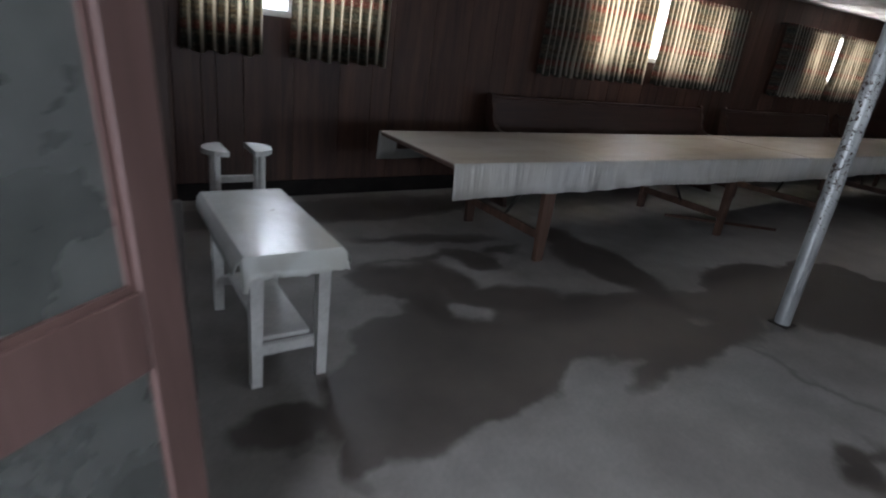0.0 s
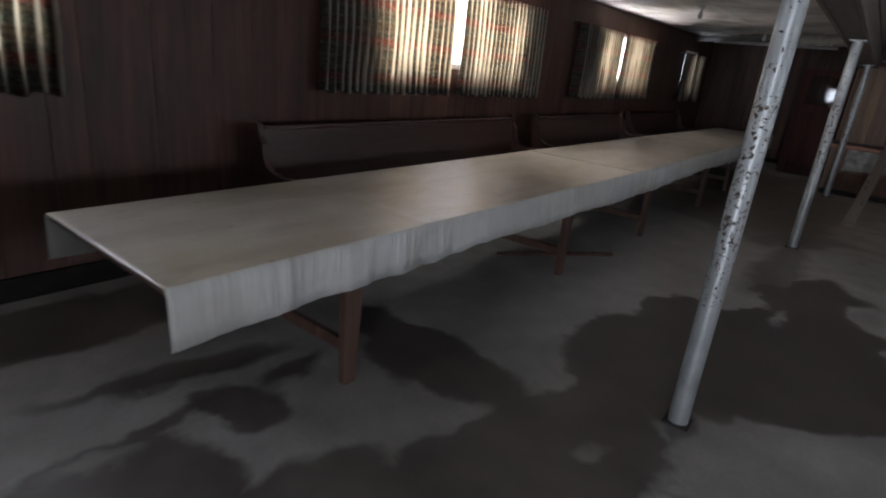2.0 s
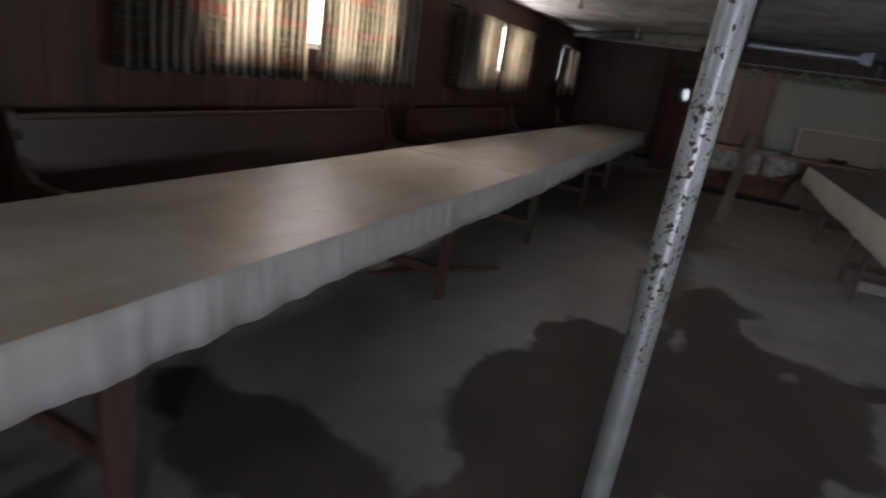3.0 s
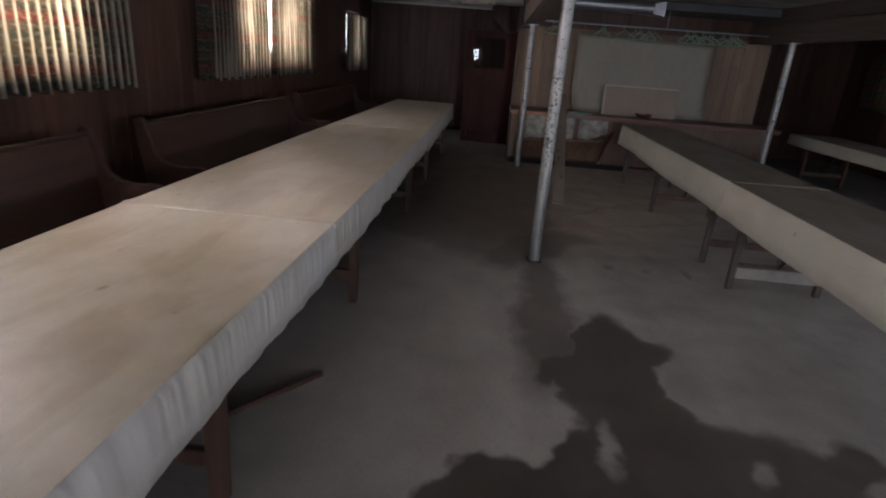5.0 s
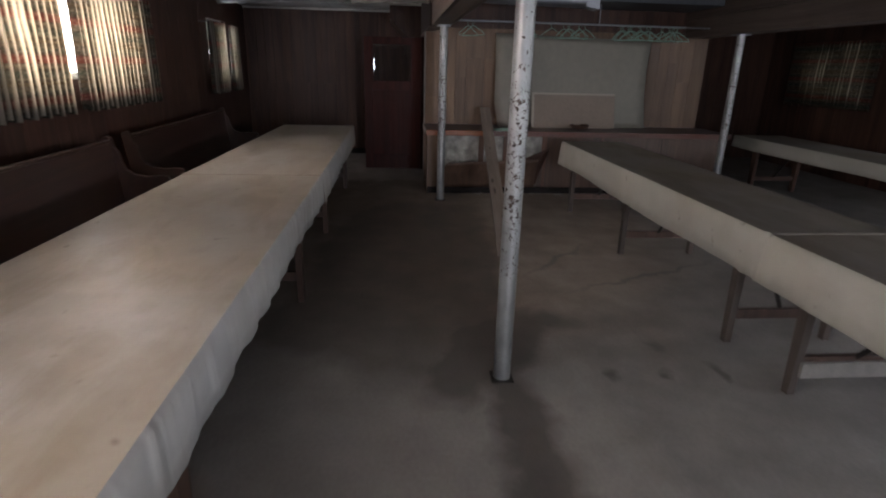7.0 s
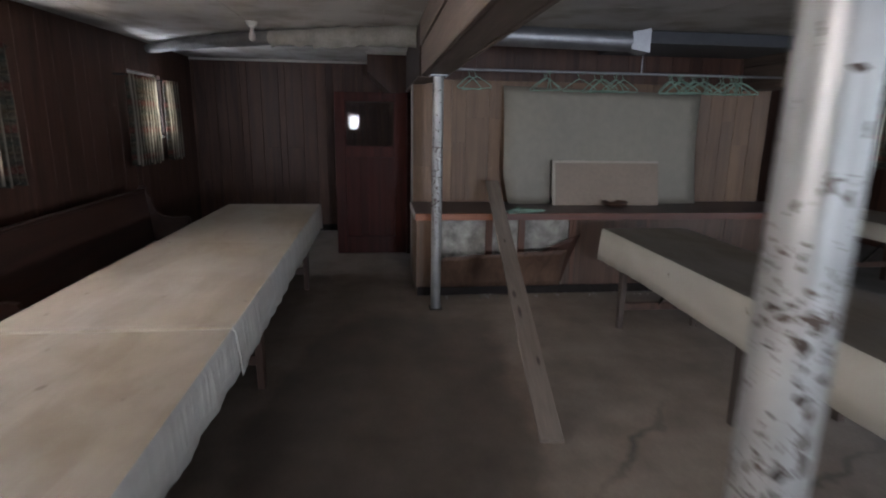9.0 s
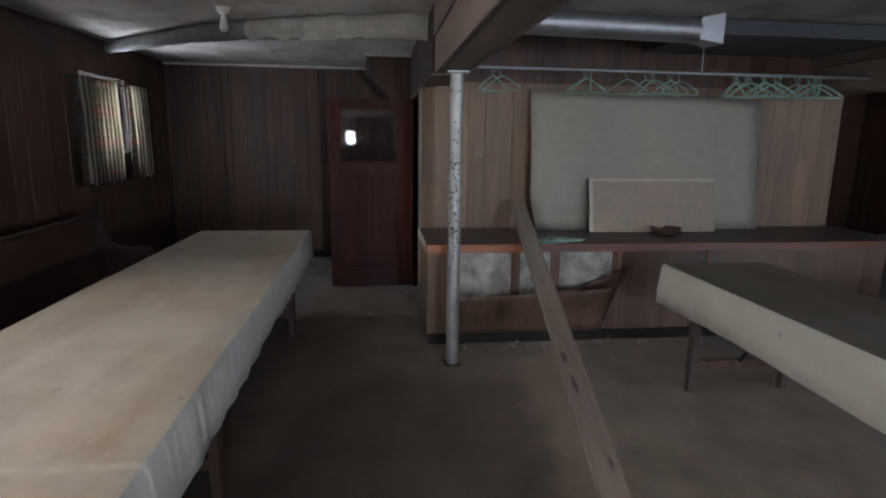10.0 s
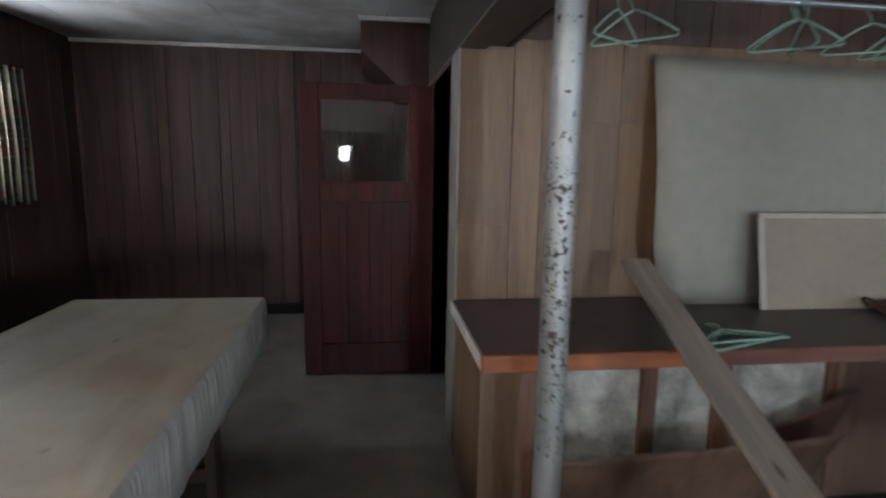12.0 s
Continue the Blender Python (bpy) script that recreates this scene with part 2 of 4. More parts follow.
def pole_material():
    n = Nodes("chipped silver paint", 0.4)
    z = n.split()[2]
    wobble = n.tree.nodes.new("ShaderNodeTexNoise")
    wobble.inputs["Scale"].default_value, wobble.inputs["Detail"].default_value = 55.0, 4.0
    n.tree.links.new(n.geo, wobble.inputs["Vector"])
    bent = n.tree.nodes.new("ShaderNodeVectorMath")
    bent.operation = "MULTIPLY_ADD"
    n.tree.links.new(wobble.outputs["Color"], bent.inputs[0])
    bent.inputs[1].default_value = (0.05, 0.05, 0.05)
    n.tree.links.new(n.geo, bent.inputs[2])
    # worn most between knee and head height, clean near the floor
    low = n.math("MULTIPLY", n.math("SUBTRACT", z, 0.5), 2.2, clamp=True)
    high = n.math("MULTIPLY", n.math("SUBTRACT", 1.95, z), 1.5, clamp=True)
    zone = n.math("MULTIPLY", low, n.math("ADD", n.math("MULTIPLY", high, 0.75), 0.25))
    patchy = n.ramp(n.noise(5.5, 3), [(0.36, 0.15), (0.6, 1.0)])

    def flakes(scale, most, size):
        cell = n.tree.nodes.new("ShaderNodeTexVoronoi")
        cell.inputs["Scale"].default_value = scale
        n.tree.links.new(bent.outputs[0], cell.inputs["Vector"])
        pick = n.split(cell.outputs["Color"])[0]
        share = n.math("MULTIPLY", n.math("MULTIPLY", zone, patchy), most)
        near = n.math("ADD", n.math("MULTIPLY", pick, 0.5), size)
        return n.math("MULTIPLY", n.math("LESS_THAN", pick, share), n.math("LESS_THAN", cell.outputs["Distance"], near))

    worn = n.math("MAXIMUM", flakes(40.0, 0.5, 0.28), flakes(95.0, 0.42, 0.34))
    paint = n.ramp(n.noise(6, 4), [(0.3, (0.22, 0.23, 0.23)), (0.7, (0.34, 0.35, 0.345))])
    rust = n.ramp(n.noise(40, 3), [(0.3, (0.018, 0.013, 0.01)), (0.7, (0.065, 0.04, 0.028))])
    n.colour(n.mix(worn, paint, rust)).gloss(n.mix(worn, 0.42, 0.75)).bump(n.math("SUBTRACT", 1.0, worn), 0.6, 0.003)
    n.put(n.bsdf.inputs["Metallic"], n.math("MULTIPLY", n.math("SUBTRACT", 1.0, worn), 0.55))
    return n.mat


POLE_MAT = pole_material()


def curtain_material():
    n = Nodes("printed curtain", 0.85)
    uv = n.tree.nodes.new("ShaderNodeUVMap").outputs[0]
    u, v, _ = n.split(uv)
    # rows of small coloured motifs; fold light is painted as pale crests on the pleats
    cell = n.tree.nodes.new("ShaderNodeTexVoronoi")
    cell.inputs["Scale"].default_value = 1.0
    grid = n.tree.nodes.new("ShaderNodeCombineXYZ")
    n.put(grid.inputs[0], n.math("MULTIPLY", u, 60.0))
    n.put(grid.inputs[1], n.math("MULTIPLY", v, 75.0))
    n.tree.links.new(grid.outputs[0], cell.inputs["Vector"])
    speck = n.split(cell.outputs["Color"])[0]
    row = n.math("FRACT", n.math("MULTIPLY", v, 3.4))
    red, dark, cream, teal, ochre = (0.24, 0.02, 0.016), (0.045, 0.035, 0.028), (0.20, 0.175, 0.12), (0.035, 0.075, 0.062), (0.17, 0.115, 0.05)
    band = n.ramp(row, [(0.0, red), (0.11, red), (0.14, dark), (0.20, cream), (0.27, dark), (0.33, teal), (0.43, teal), (0.48, cream), (0.54, dark), (0.61, ochre), (0.67, dark), (0.75, cream), (0.80, teal), (0.9, dark), (0.97, red)])
    motif = n.ramp(speck, [(0.0, (0.02, 0.018, 0.016)), (0.45, (0.06, 0.045, 0.035)), (0.6, (0.16, 0.14, 0.105)), (0.8, (0.04, 0.03, 0.025)), (1.0, (0.24, 0.215, 0.17))])
    c = n.mix(0.4, motif, band)
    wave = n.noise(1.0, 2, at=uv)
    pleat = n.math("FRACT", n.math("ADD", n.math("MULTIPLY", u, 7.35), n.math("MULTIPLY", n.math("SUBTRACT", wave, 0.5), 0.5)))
    lit_crest = n.ramp(pleat, [(0.0, 0.0), (0.58, 0.0), (0.69, 0.8), (0.80, 0.8), (0.92, 0.0)])
    c = n.mix(lit_crest, c, (0.47, 0.43, 0.36))
    n.colour(c)
    thin = n.tree.nodes.new("ShaderNodeBsdfTranslucent")
    n.put(thin.inputs["Color"], n.mix(n.math("MULTIPLY", lit_crest, 0.5), n.mix(0.22, c, (0.30, 0.27, 0.21)), (0.72, 0.66, 0.54)))
    mixer = n.tree.nodes.new("ShaderNodeMixShader")
    mixer.inputs[0].default_value = 0.68
    n.tree.links.new(n.bsdf.outputs[0], mixer.inputs[1])
    n.tree.links.new(thin.outputs[0], mixer.inputs[2])
    n.tree.links.new(mixer.outputs[0], n.tree.nodes["Material Output"].inputs[0])
    return n.mat


CURTAIN_MAT = curtain_material()


def glass_material():
    n = Nodes("old window glass", 0.03)
    n.colour((0.9, 0.93, 0.92))
    n.put(n.bsdf.inputs["Transmission Weight"], 1.0)
    n.bsdf.inputs["IOR"].default_value = 1.45
    return n.mat


GLASS = glass_material()


def dusty_glass_material():
    n = Nodes("dusty door glass", 0.1)
    d = n.noise(3, 5)
    n.colour(n.ramp(d, [(0.3, (0.06, 0.065, 0.06)), (0.7, (0.16, 0.165, 0.155))]))
    n.gloss(n.ramp(d, [(0.3, 0.15), (0.7, 0.45)]))
    n.put(n.bsdf.inputs["Transmission Weight"], 0.35)
    return n.mat


DUSTY_GLASS = dusty_glass_material()


# wet patches (x, y, half length, half width, turn) and dry islands inside them
WET_ENTRANCE = [
    (0.49, 2.16, 0.48, 1.0, 113), (1.8, 1.98, 1.03, 0.4, 174), (0.6, 2.99, 0.3, 0.41, 74), (1.18, 3.17, 0.15, 0.24, 26),
    (1.53, 3.28, 0.05, 0.24, 98), (0.86, 3.25, 0.29, 0.06, 18), (0.49, 2.63, 0.14, 0.26, 152), (0.19, 2.37, 0.3, 0.2, 164),
    (-0.54, 1.94, 0.13, 0.19, 87), (-0.33, 1.67, 0.09, 0.14, 152), (1.31, 1.61, 0.28, 0.06, 13), (1.64, 1.63, 0.08, 0.31, 89),
    (1.56, 2.22, 0.22, 0.16, 79), (1.52, 0.77, 0.15, 0.08, 44), (1.68, 0.78, 0.04, 0.14, 91),
]
WET_WALL = [(1.1, 3.62, 0.55, 0.09, -12), (0.7, 4.45, 1.7, 0.32, 0)]
WET_POST = [
    (3.71, 1.42, 1.33, 0.71, 136), (5.19, 1.33, 0.7, 0.26, 170), (2.18, 2.85, 0.25, 0.64, 177), (2.3, 3.42, 0.1, 0.16, 8),
    (2.01, 2.93, 0.19, 0.18, 87), (2.72, 2.21, 0.32, 0.1, 39), (2.62, 1.64, 0.24, 0.06, 4), (4.06, 2.03, 0.33, 0.27, 150),
    (4.56, 0.41, 0.14, 0.22, 51), (5.45, 1.07, 0.12, 0.18, 40), (3.69, 0.65, 0.28, 0.16, 179), (5.18, 1.59, 0.23, 0.11, 150),
    (4.74, 1.19, 0.2, 0.34, 117), (4.46, 1.45, 0.25, 0.2, 112),
]
SPOTS = [(6.93, 0.99, 0.06, 0.03, 0), (6.92, 0.69, 0.05, 0.035, 0), (6.94, 0.41, 0.08, 0.04, 10), (7.23, 0.63, 0.05, 0.02, 0)]
CRACKS = [(2.04, 1.2, 0.012, 0.42, 3), (8.9, 0.77, 0.02, 0.34, 45), (8.48, 0.1, 0.018, 0.5, 24)]
WET = WET_ENTRANCE + WET_WALL + WET_POST + SPOTS + CRACKS
SOAKED = [(5.75, 1.65, 0.81, 0.19, 177), (6.55, 1.61, 0.71, 0.13, 3), (7.25, 1.66, 0.66, 0.28, 145), (7.64, 1.21, 0.13, 0.17, 4), (5.21, 1.53, 0.05, 0.25, 82)]
# damp far aisle, its lack of light painted in as extra darkness
DIM_DAMP = [(9.01, 2.14, 2.14, 0.81, -2), (7.71, 2.76, 0.48, 0.37, 174), (10.15, 1.53, 0.78, 0.27, 172)]
DRY = [(0.72, 2.5, 0.13, 0.1, -30), (2.08, 1.87, 0.09, 0.045, -40), (0.62, 3.2, 0.15, 0.05, 161), (2.46, 1.7, 0.09, 0.03, 64), (4.5, 1.46, 0.17, 0.05, 177), (4.46, 0.8, 0.07, 0.05, 0)]


def floor_material():
    n = Nodes("damp concrete", 0.8)
    warp = n.tree.nodes.new("ShaderNodeVectorMath")
    warp.operation = "MULTIPLY_ADD"
    wob = n.tree.nodes.new("ShaderNodeTexNoise")
    wob.inputs["Scale"].default_value, wob.inputs["Detail"].default_value = 3.6, 8
    n.tree.links.new(n.geo, wob.inputs["Vector"])
    sub = n.tree.nodes.new("ShaderNodeVectorMath")
    sub.operation = "SUBTRACT"
    n.tree.links.new(wob.outputs["Color"], sub.inputs[0])
    sub.inputs[1].default_value = (0.5, 0.5, 0.5)
    n.tree.links.new(sub.outputs[0], warp.inputs[0])
    warp.inputs[1].default_value = (0.34, 0.34, 0.0)
    n.tree.links.new(n.geo, warp.inputs[2])
    x, y, _ = n.split(warp.outputs[0])

    def blob(cx, cy, a, b, turn):
        c, s = math.cos(radians(turn)), math.sin(radians(turn))
        dx, dy = n.math("SUBTRACT", x, cx), n.math("SUBTRACT", y, cy)
        p = n.math("DIVIDE", n.math("ADD", n.math("MULTIPLY", dx, c), n.math("MULTIPLY", dy, s)), a)
        q = n.math("DIVIDE", n.math("SUBTRACT", n.math("MULTIPLY", dy, c), n.math("MULTIPLY", dx, s)), b)
        r = n.math("SQRT", n.math("ADD", n.math("MULTIPLY", p, p), n.math("MULTIPLY", q, q)))
        return n.math("MULTIPLY", n.math("SUBTRACT", 1.0, r), min(a, b))

    wet = -1.0
    for row in WET:
        wet = n.math("MAXIMUM", wet, blob(*row))
    dry = -1.0
    for row in DRY:
        dry = n.math("MAXIMUM", dry, blob(*row))
    wet = n.math("MINIMUM", wet, n.math("MULTIPLY", dry, -1.0))
    wet = n.math("ADD", n.math("MULTIPLY", wet, 24.0), 0.5, clamp=True)
    dim_damp = -1.0
    for row in DIM_DAMP:
        dim_damp = n.math("MAXIMUM", dim_damp, blob(*row))
    dim_damp = n.math("MULTIPLY", n.math("ADD", n.math("MULTIPLY", dim_damp, 9.0), 0.5, clamp=True), 0.5)
    soaked = -1.0
    for row in SOAKED:
        soaked = n.math("MAXIMUM", soaked, blob(*row))
    soaked = n.math("MULTIPLY", n.math("ADD", n.math("MULTIPLY", soaked, 9.0), 0.5, clamp=True), 0.75)
    wet = n.math("MAXIMUM", wet, soaked)
    wet = n.math("MAXIMUM", wet, dim_damp)
    big, mid, fine = n.noise(0.6, 4), n.noise(3.0, 6), n.noise(45, 3)
    c = n.ramp(mid, [(0.3, (0.195, 0.186, 0.175)), (0.7, (0.285, 0.275, 0.26))])
    c = n.mix(0.5, c, n.ramp(big, [(0.35, (0.6, 0.52, 0.45)), (0.65, (1, 1, 1))]), "MULTIPLY")
    # dust film in the aisle, made paler to paint in light missing there
    lit_film = n.math("ADD", n.math("MULTIPLY", blob(5.6, 2.3, 2.6, 1.1, 0), 1.6), 0.4, clamp=True)
    c = n.mix(n.math("MULTIPLY", lit_film, 0.8), c, n.ramp(mid, [(0.3, (0.41, 0.38, 0.35)), (0.7, (0.51, 0.475, 0.44))]))
    silt = n.math("ADD", n.math("MULTIPLY", n.math("MAXIMUM", blob(10.2, 1.6, 2.9, 2.3, 0), blob(13.0, 2.6, 2.0, 0.7, 0)), 1.2), 0.45, clamp=True)
    c = n.mix(n.math("MULTIPLY", silt, 0.8), c, n.ramp(mid, [(0.3, (0.20, 0.158, 0.122)), (0.7, (0.33, 0.265, 0.21))]))
    c = n.mix(0.2, c, n.ramp(fine, [(0.3, 0.4), (0.7, 1.0)]), "MULTIPLY")
    damp = n.ramp(mid, [(0.3, (0.04, 0.033, 0.029)), (0.7, (0.078, 0.063, 0.054))])
    n.colour(n.mix(n.math("MULTIPLY", wet, 0.92), c, damp))
    n.gloss(n.mix(wet, n.math("ADD", n.math("MULTIPLY", mid, 0.2), 0.65), n.math("ADD", n.math("MULTIPLY", mid, 0.3), 0.28)))
    n.bump(n.math("ADD", n.math("MULTIPLY", fine, 0.3), mid), 0.15, 0.006)
    return n.mat


FLOOR_MAT = floor_material()


# ---- building helpers ----
def box(bm, x0, x1, y0, y1, z0, z1, bevel=0.0):
    vs = [bm.verts.new((x, y, z)) for x in (x0, x1) for y in (y0, y1) for z in (z0, z1)]
    fs = [bm.faces.new([vs[i] for i in f]) for f in ((0, 1, 3, 2), (4, 6, 7, 5), (0, 4, 5, 1), (2, 3, 7, 6), (0, 2, 6, 4), (1, 5, 7, 3))]
    if bevel:
        edges = {e for f in fs for e in f.edges}
        bmesh.ops.bevel(bm, geom=list(edges), offset=bevel, segments=1, affect="EDGES")
    return bm


def boxed(x0, x1, y0, y1, z0, z1, bevel=0.0):
    return box(bmesh.new(), x0, x1, y0, y1, z0, z1, bevel)


def rings(bm, loops, closed_ends=True):
    rows = [[bm.verts.new(p) for p in loop] for loop in loops]
    k = len(rows[0])
    for a, b in zip(rows, rows[1:]):
        for i in range(k):
            bm.faces.new((a[i], a[(i + 1) % k], b[(i + 1) % k], b[i]))
    if closed_ends:
        bm.faces.new(rows[0][::-1])
        bm.faces.new(rows[-1])
    return bm


def turned(bm, base, profile, sides=16):
    """A round body: rows of radius and height over base."""
    bx, by, bz = base
    return rings(bm, [[(bx + r * math.cos(2 * math.pi * i / sides), by + r * math.sin(2 * math.pi * i / sides), bz + h) for i in range(sides)] for r, h in profile])


def tube(bm, points, radius, sides=8):
    pts = [Vector(p) for p in points]
    up = Vector((0.13, 0.29, 0.95)).normalized()
    loops = []
    for i, p in enumerate(pts):
        d = (pts[min(i + 1, len(pts) - 1)] - pts[max(i - 1, 0)]).normalized()
        a = d.cross(up)
        if a.length < 0.05:
            a = d.cross(Vector((1, 0, 0)))
        a.normalize()
        b = d.cross(a)
        r = radius[i] if isinstance(radius, (list, tuple)) else radius
        loops.append([p + r * (math.cos(2 * math.pi * k / sides) * a + math.sin(2 * math.pi * k / sides) * b) for k in range(sides)])
    return rings(bm, loops)


def prism(bm, outline, to3d, depth):
    """Extrude a flat outline: to3d(u, v, w) places it, w from 0 to depth."""
    return rings(bm, [[to3d(u, v, 0) for u, v in outline], [to3d(u, v, depth) for u, v in outline]])


def mesh_of(name, bm, material, smooth=False):
    bmesh.ops.recalc_face_normals(bm, faces=bm.faces[:])
    me = bpy.data.meshes.new(name)
    bm.to_mesh(me)
    bm.free()
    if smooth:
        for p in me.polygons:
            p.use_smooth = True
    me.materials.append(material)
    return me


def part(name, bm, material, parent=None, label="", smooth=False):
    ob = new(name, mesh_of(name, bm, material, smooth))
    if smooth:
        ob.data.set_sharp_from_angle(angle=radians(40))
    ob.parent = parent
    if label:
        ob["label"] = label
    return ob


def thing(name, label, category, at=(0, 0, 0), group=""):
    ob = new(name)
    ob.location = at
    ob.empty_display_size = 0.1
    return tagged(ob, label, category, group)


def setting(name, bm, material, label="", category=""):
    return tagged(part(name, bm, material), label, category, kind="structure")


# ---- floor and ceiling ----
setting("floor", boxed(WEST - 1.6, EAST + 0.15, SOUTH - 0.15, NORTH + 0.15, -0.12, 0.0), FLOOR_MAT, "grey concrete floor with dark damp patches", "floor")


def ceiling():
    bm = bmesh.new()
    for i in range(8):
        for j in range(9):
            x0, y0 = WEST + i * 2.44, SOUTH + j * 1.22
            x1, y1 = min(x0 + 2.434, EAST + 0.1), min(y0 + 1.214, NORTH + 0.1)
            if x0 < EAST and y0 < NORTH:
                h = lambda x: CEIL - 0.012 * max(0.0, 13.5 - x)
                vs = [bm.verts.new(p) for p in ((x0, y0, h(x0)), (x1, y0, h(x1)), (x1, y1, h(x1)), (x0, y1, h(x0)), (x0, y0, h(x0) + 0.012), (x1, y0, h(x1) + 0.012), (x1, y1, h(x1) + 0.012), (x0, y1, h(x0) + 0.012))]
                for f in ((3, 2, 1, 0), (4, 5, 6, 7), (0, 1, 5, 4), (1, 2, 6, 5), (2, 3, 7, 6), (3, 0, 4, 7)):
                    bm.faces.new([vs[k] for k in f])
    box(bm, WEST - 1.6, EAST + 0.15, SOUTH - 0.15, NORTH + 0.15, CEIL + 0.02, CEIL + 0.12)
    return bm


setting("ceiling", ceiling(), CEILING_MAT, "stained grey painted board ceiling", "ceiling")


# ---- walls ----
def pierced_wall(name, along, lo, hi, inner, outer, openings, label):
    """A wall along x or y from lo to hi with rectangular openings (a, b, z0, z1)."""
    bm = bmesh.new()
    d0, d1 = min(inner, outer), max(inner, outer)
    place = (lambda a, b, z0, z1: box(bm, a, b, d0, d1, z0, z1)) if along == "x" else (lambda a, b, z0, z1: box(bm, d0, d1, a, b, z0, z1))
    at = lo
    for a, b, z0, z1 in openings:
        place(at, a, 0.0, CEIL + 0.1)
        if z0 > 0:
            place(a, b, 0.0, z0)
        place(a, b, z1, CEIL + 0.1)
        at = b
    place(at, hi, 0.0, CEIL + 0.1)
    return setting(name, bm, PANEL_BACK, label, "wall")


wall_north = pierced_wall("wall_north", "x", WEST - 0.15, EAST + 0.15, NORTH + 0.012, NORTH + 0.16, [(a, b, SILL, HEAD) for a, b in WINDOWS_N], "dark brown wood-panelled wall with small high windows")
wall_south = pierced_wall("wall_south", "x", WEST - 0.15, EAST + 0.15, SOUTH - 0.012, SOUTH - 0.16, WINDOWS_S_AND_ADDED, "dark brown wood-panelled wall with small high windows")
wall_east = pierced_wall("wall_east", "y", SOUTH - 0.012, NORTH + 0.012, EAST + 0.012, EAST + 0.16, [], "dark wood-panelled end wall")
wall_west = pierced_wall("wall_west", "y", SOUTH - 0.012, NORTH + 0.012, WEST - 0.012, WEST - 0.16, [ADDED_WINDOW_W, (-0.04, 0.88, 0.0, 2.06), ADDED_SLOT_W], "dark panelled wall with the entrance")
# wall behind the serving counter, and its side wall with the inner doorway
wall_counter = setting("wall_counter", boxed(COUNTER_WALL + 0.012, COUNTER_WALL + 0.12, -2.27, 1.80, 0, CEIL + 0.05), PANEL_BACK, "light brown plank-panelled wall behind the counter", "wall")
wall_side = pierced_wall("wall_side", "x", COUNTER_WALL + 0.12, EAST, 1.80, 1.70, [(12.62, 13.5, 0.0, 2.08)], "panelled side wall with an inner doorway")
wall_alcove = setting("wall_alcove", boxed(COUNTER_WALL + 0.12, EAST, -2.27, -2.17, 0, CEIL + 0.05), PANEL_BACK, "dark panelled partition beside the alcove", "wall")
wall_closet = setting("wall_closet", boxed(WEST, -0.70, 3.35, NORTH, 0, CEIL + 0.05), PANEL_BACK, "brown panelled closet corner by the entrance", "wall")
setting("ceiling_soffit", boxed(11.42, COUNTER_WALL - 0.004, -1.88, -0.19, 2.455, CEIL - 0.036, 0.004), BLUE_GREY, "blue-grey painted box under the ceiling", "soffit")
# bulkhead over the side wall, and the boxed underside of a stair
bulkhead = setting("bulkhead", boxed(11.42, EAST, 1.68, 1.802, 2.12, CEIL + 0.05), PANEL_BACK, "panelled bulkhead above the inner door", "bulkhead")
setting("bulkhead_board", boxed(11.42, EAST - 0.01, 1.68, 1.813, 2.105, 2.119, 0.002), BEAM_WOOD, "brown board under the bulkhead", "bulkhead")
prism_bm = prism(bmesh.new(), [(1.80, 2.08), (2.02, 2.10), (2.31, 2.36), (2.31, CEIL + 0.02), (1.80, CEIL + 0.02)], lambda u, v, w: (13.9 + w, u, v), EAST - 13.9)
setting("stair_soffit", prism_bm, PANEL, "dark panelled box under a stair at the ceiling", "soffit")
setting("trim", boxed(EAST - 0.03, EAST, 2.32, NORTH, CEIL - 0.035, CEIL - 0.004), TRIM, "pale ceiling trim strip", "trim")
setting("trim", boxed(13.87, 13.9, 1.8, 2.33, CEIL - 0.035, CEIL - 0.004), TRIM, "pale ceiling trim strip", "trim")
setting("baseboard", boxed(-0.7, EAST, NORTH - 0.035, NORTH - 0.018, 0, 0.14), BASE_MAT, "black scuffed baseboard", "baseboard")
setting("baseboard", boxed(EAST - 0.035, EAST - 0.018, 1.8, NORTH - 0.04, 0, 0.10), BASE_MAT, "black scuffed baseboard", "baseboard")

# beams over the two rows of posts
for k, (y0, y1, x1) in enumerate(((1.555, 1.79, COUNTER_WALL), (-2.16, -1.9, EAST))):
    beam = thing("ceiling_beam", "boxed brown beam of boards under the ceiling", "beam", (WEST, y0, 2.12))
    part("underside", boxed(0, x1 - WEST - 0.01, 0.03, y1 - y0 - 0.03, 0, 0.03, 0.004), BEAM_WOOD, beam)
    for a in (0.0, y1 - y0 - 0.028):
        part("side_board", boxed(0, (11.4 if k == 0 and a else x1) - WEST - 0.01, a, a + 0.028, -0.004, 0.24, 0.004), BEAM_WOOD, beam)
        part("top_board", boxed(0, (11.4 if k == 0 and a else x1) - WEST - 0.01, a + (0.012 if a else -0.012), a + 0.028 + (0.012 if a else -0.012), 0.245, CEIL - 2.12, 0.004), BEAM_WOOD, beam, "paler upper board")


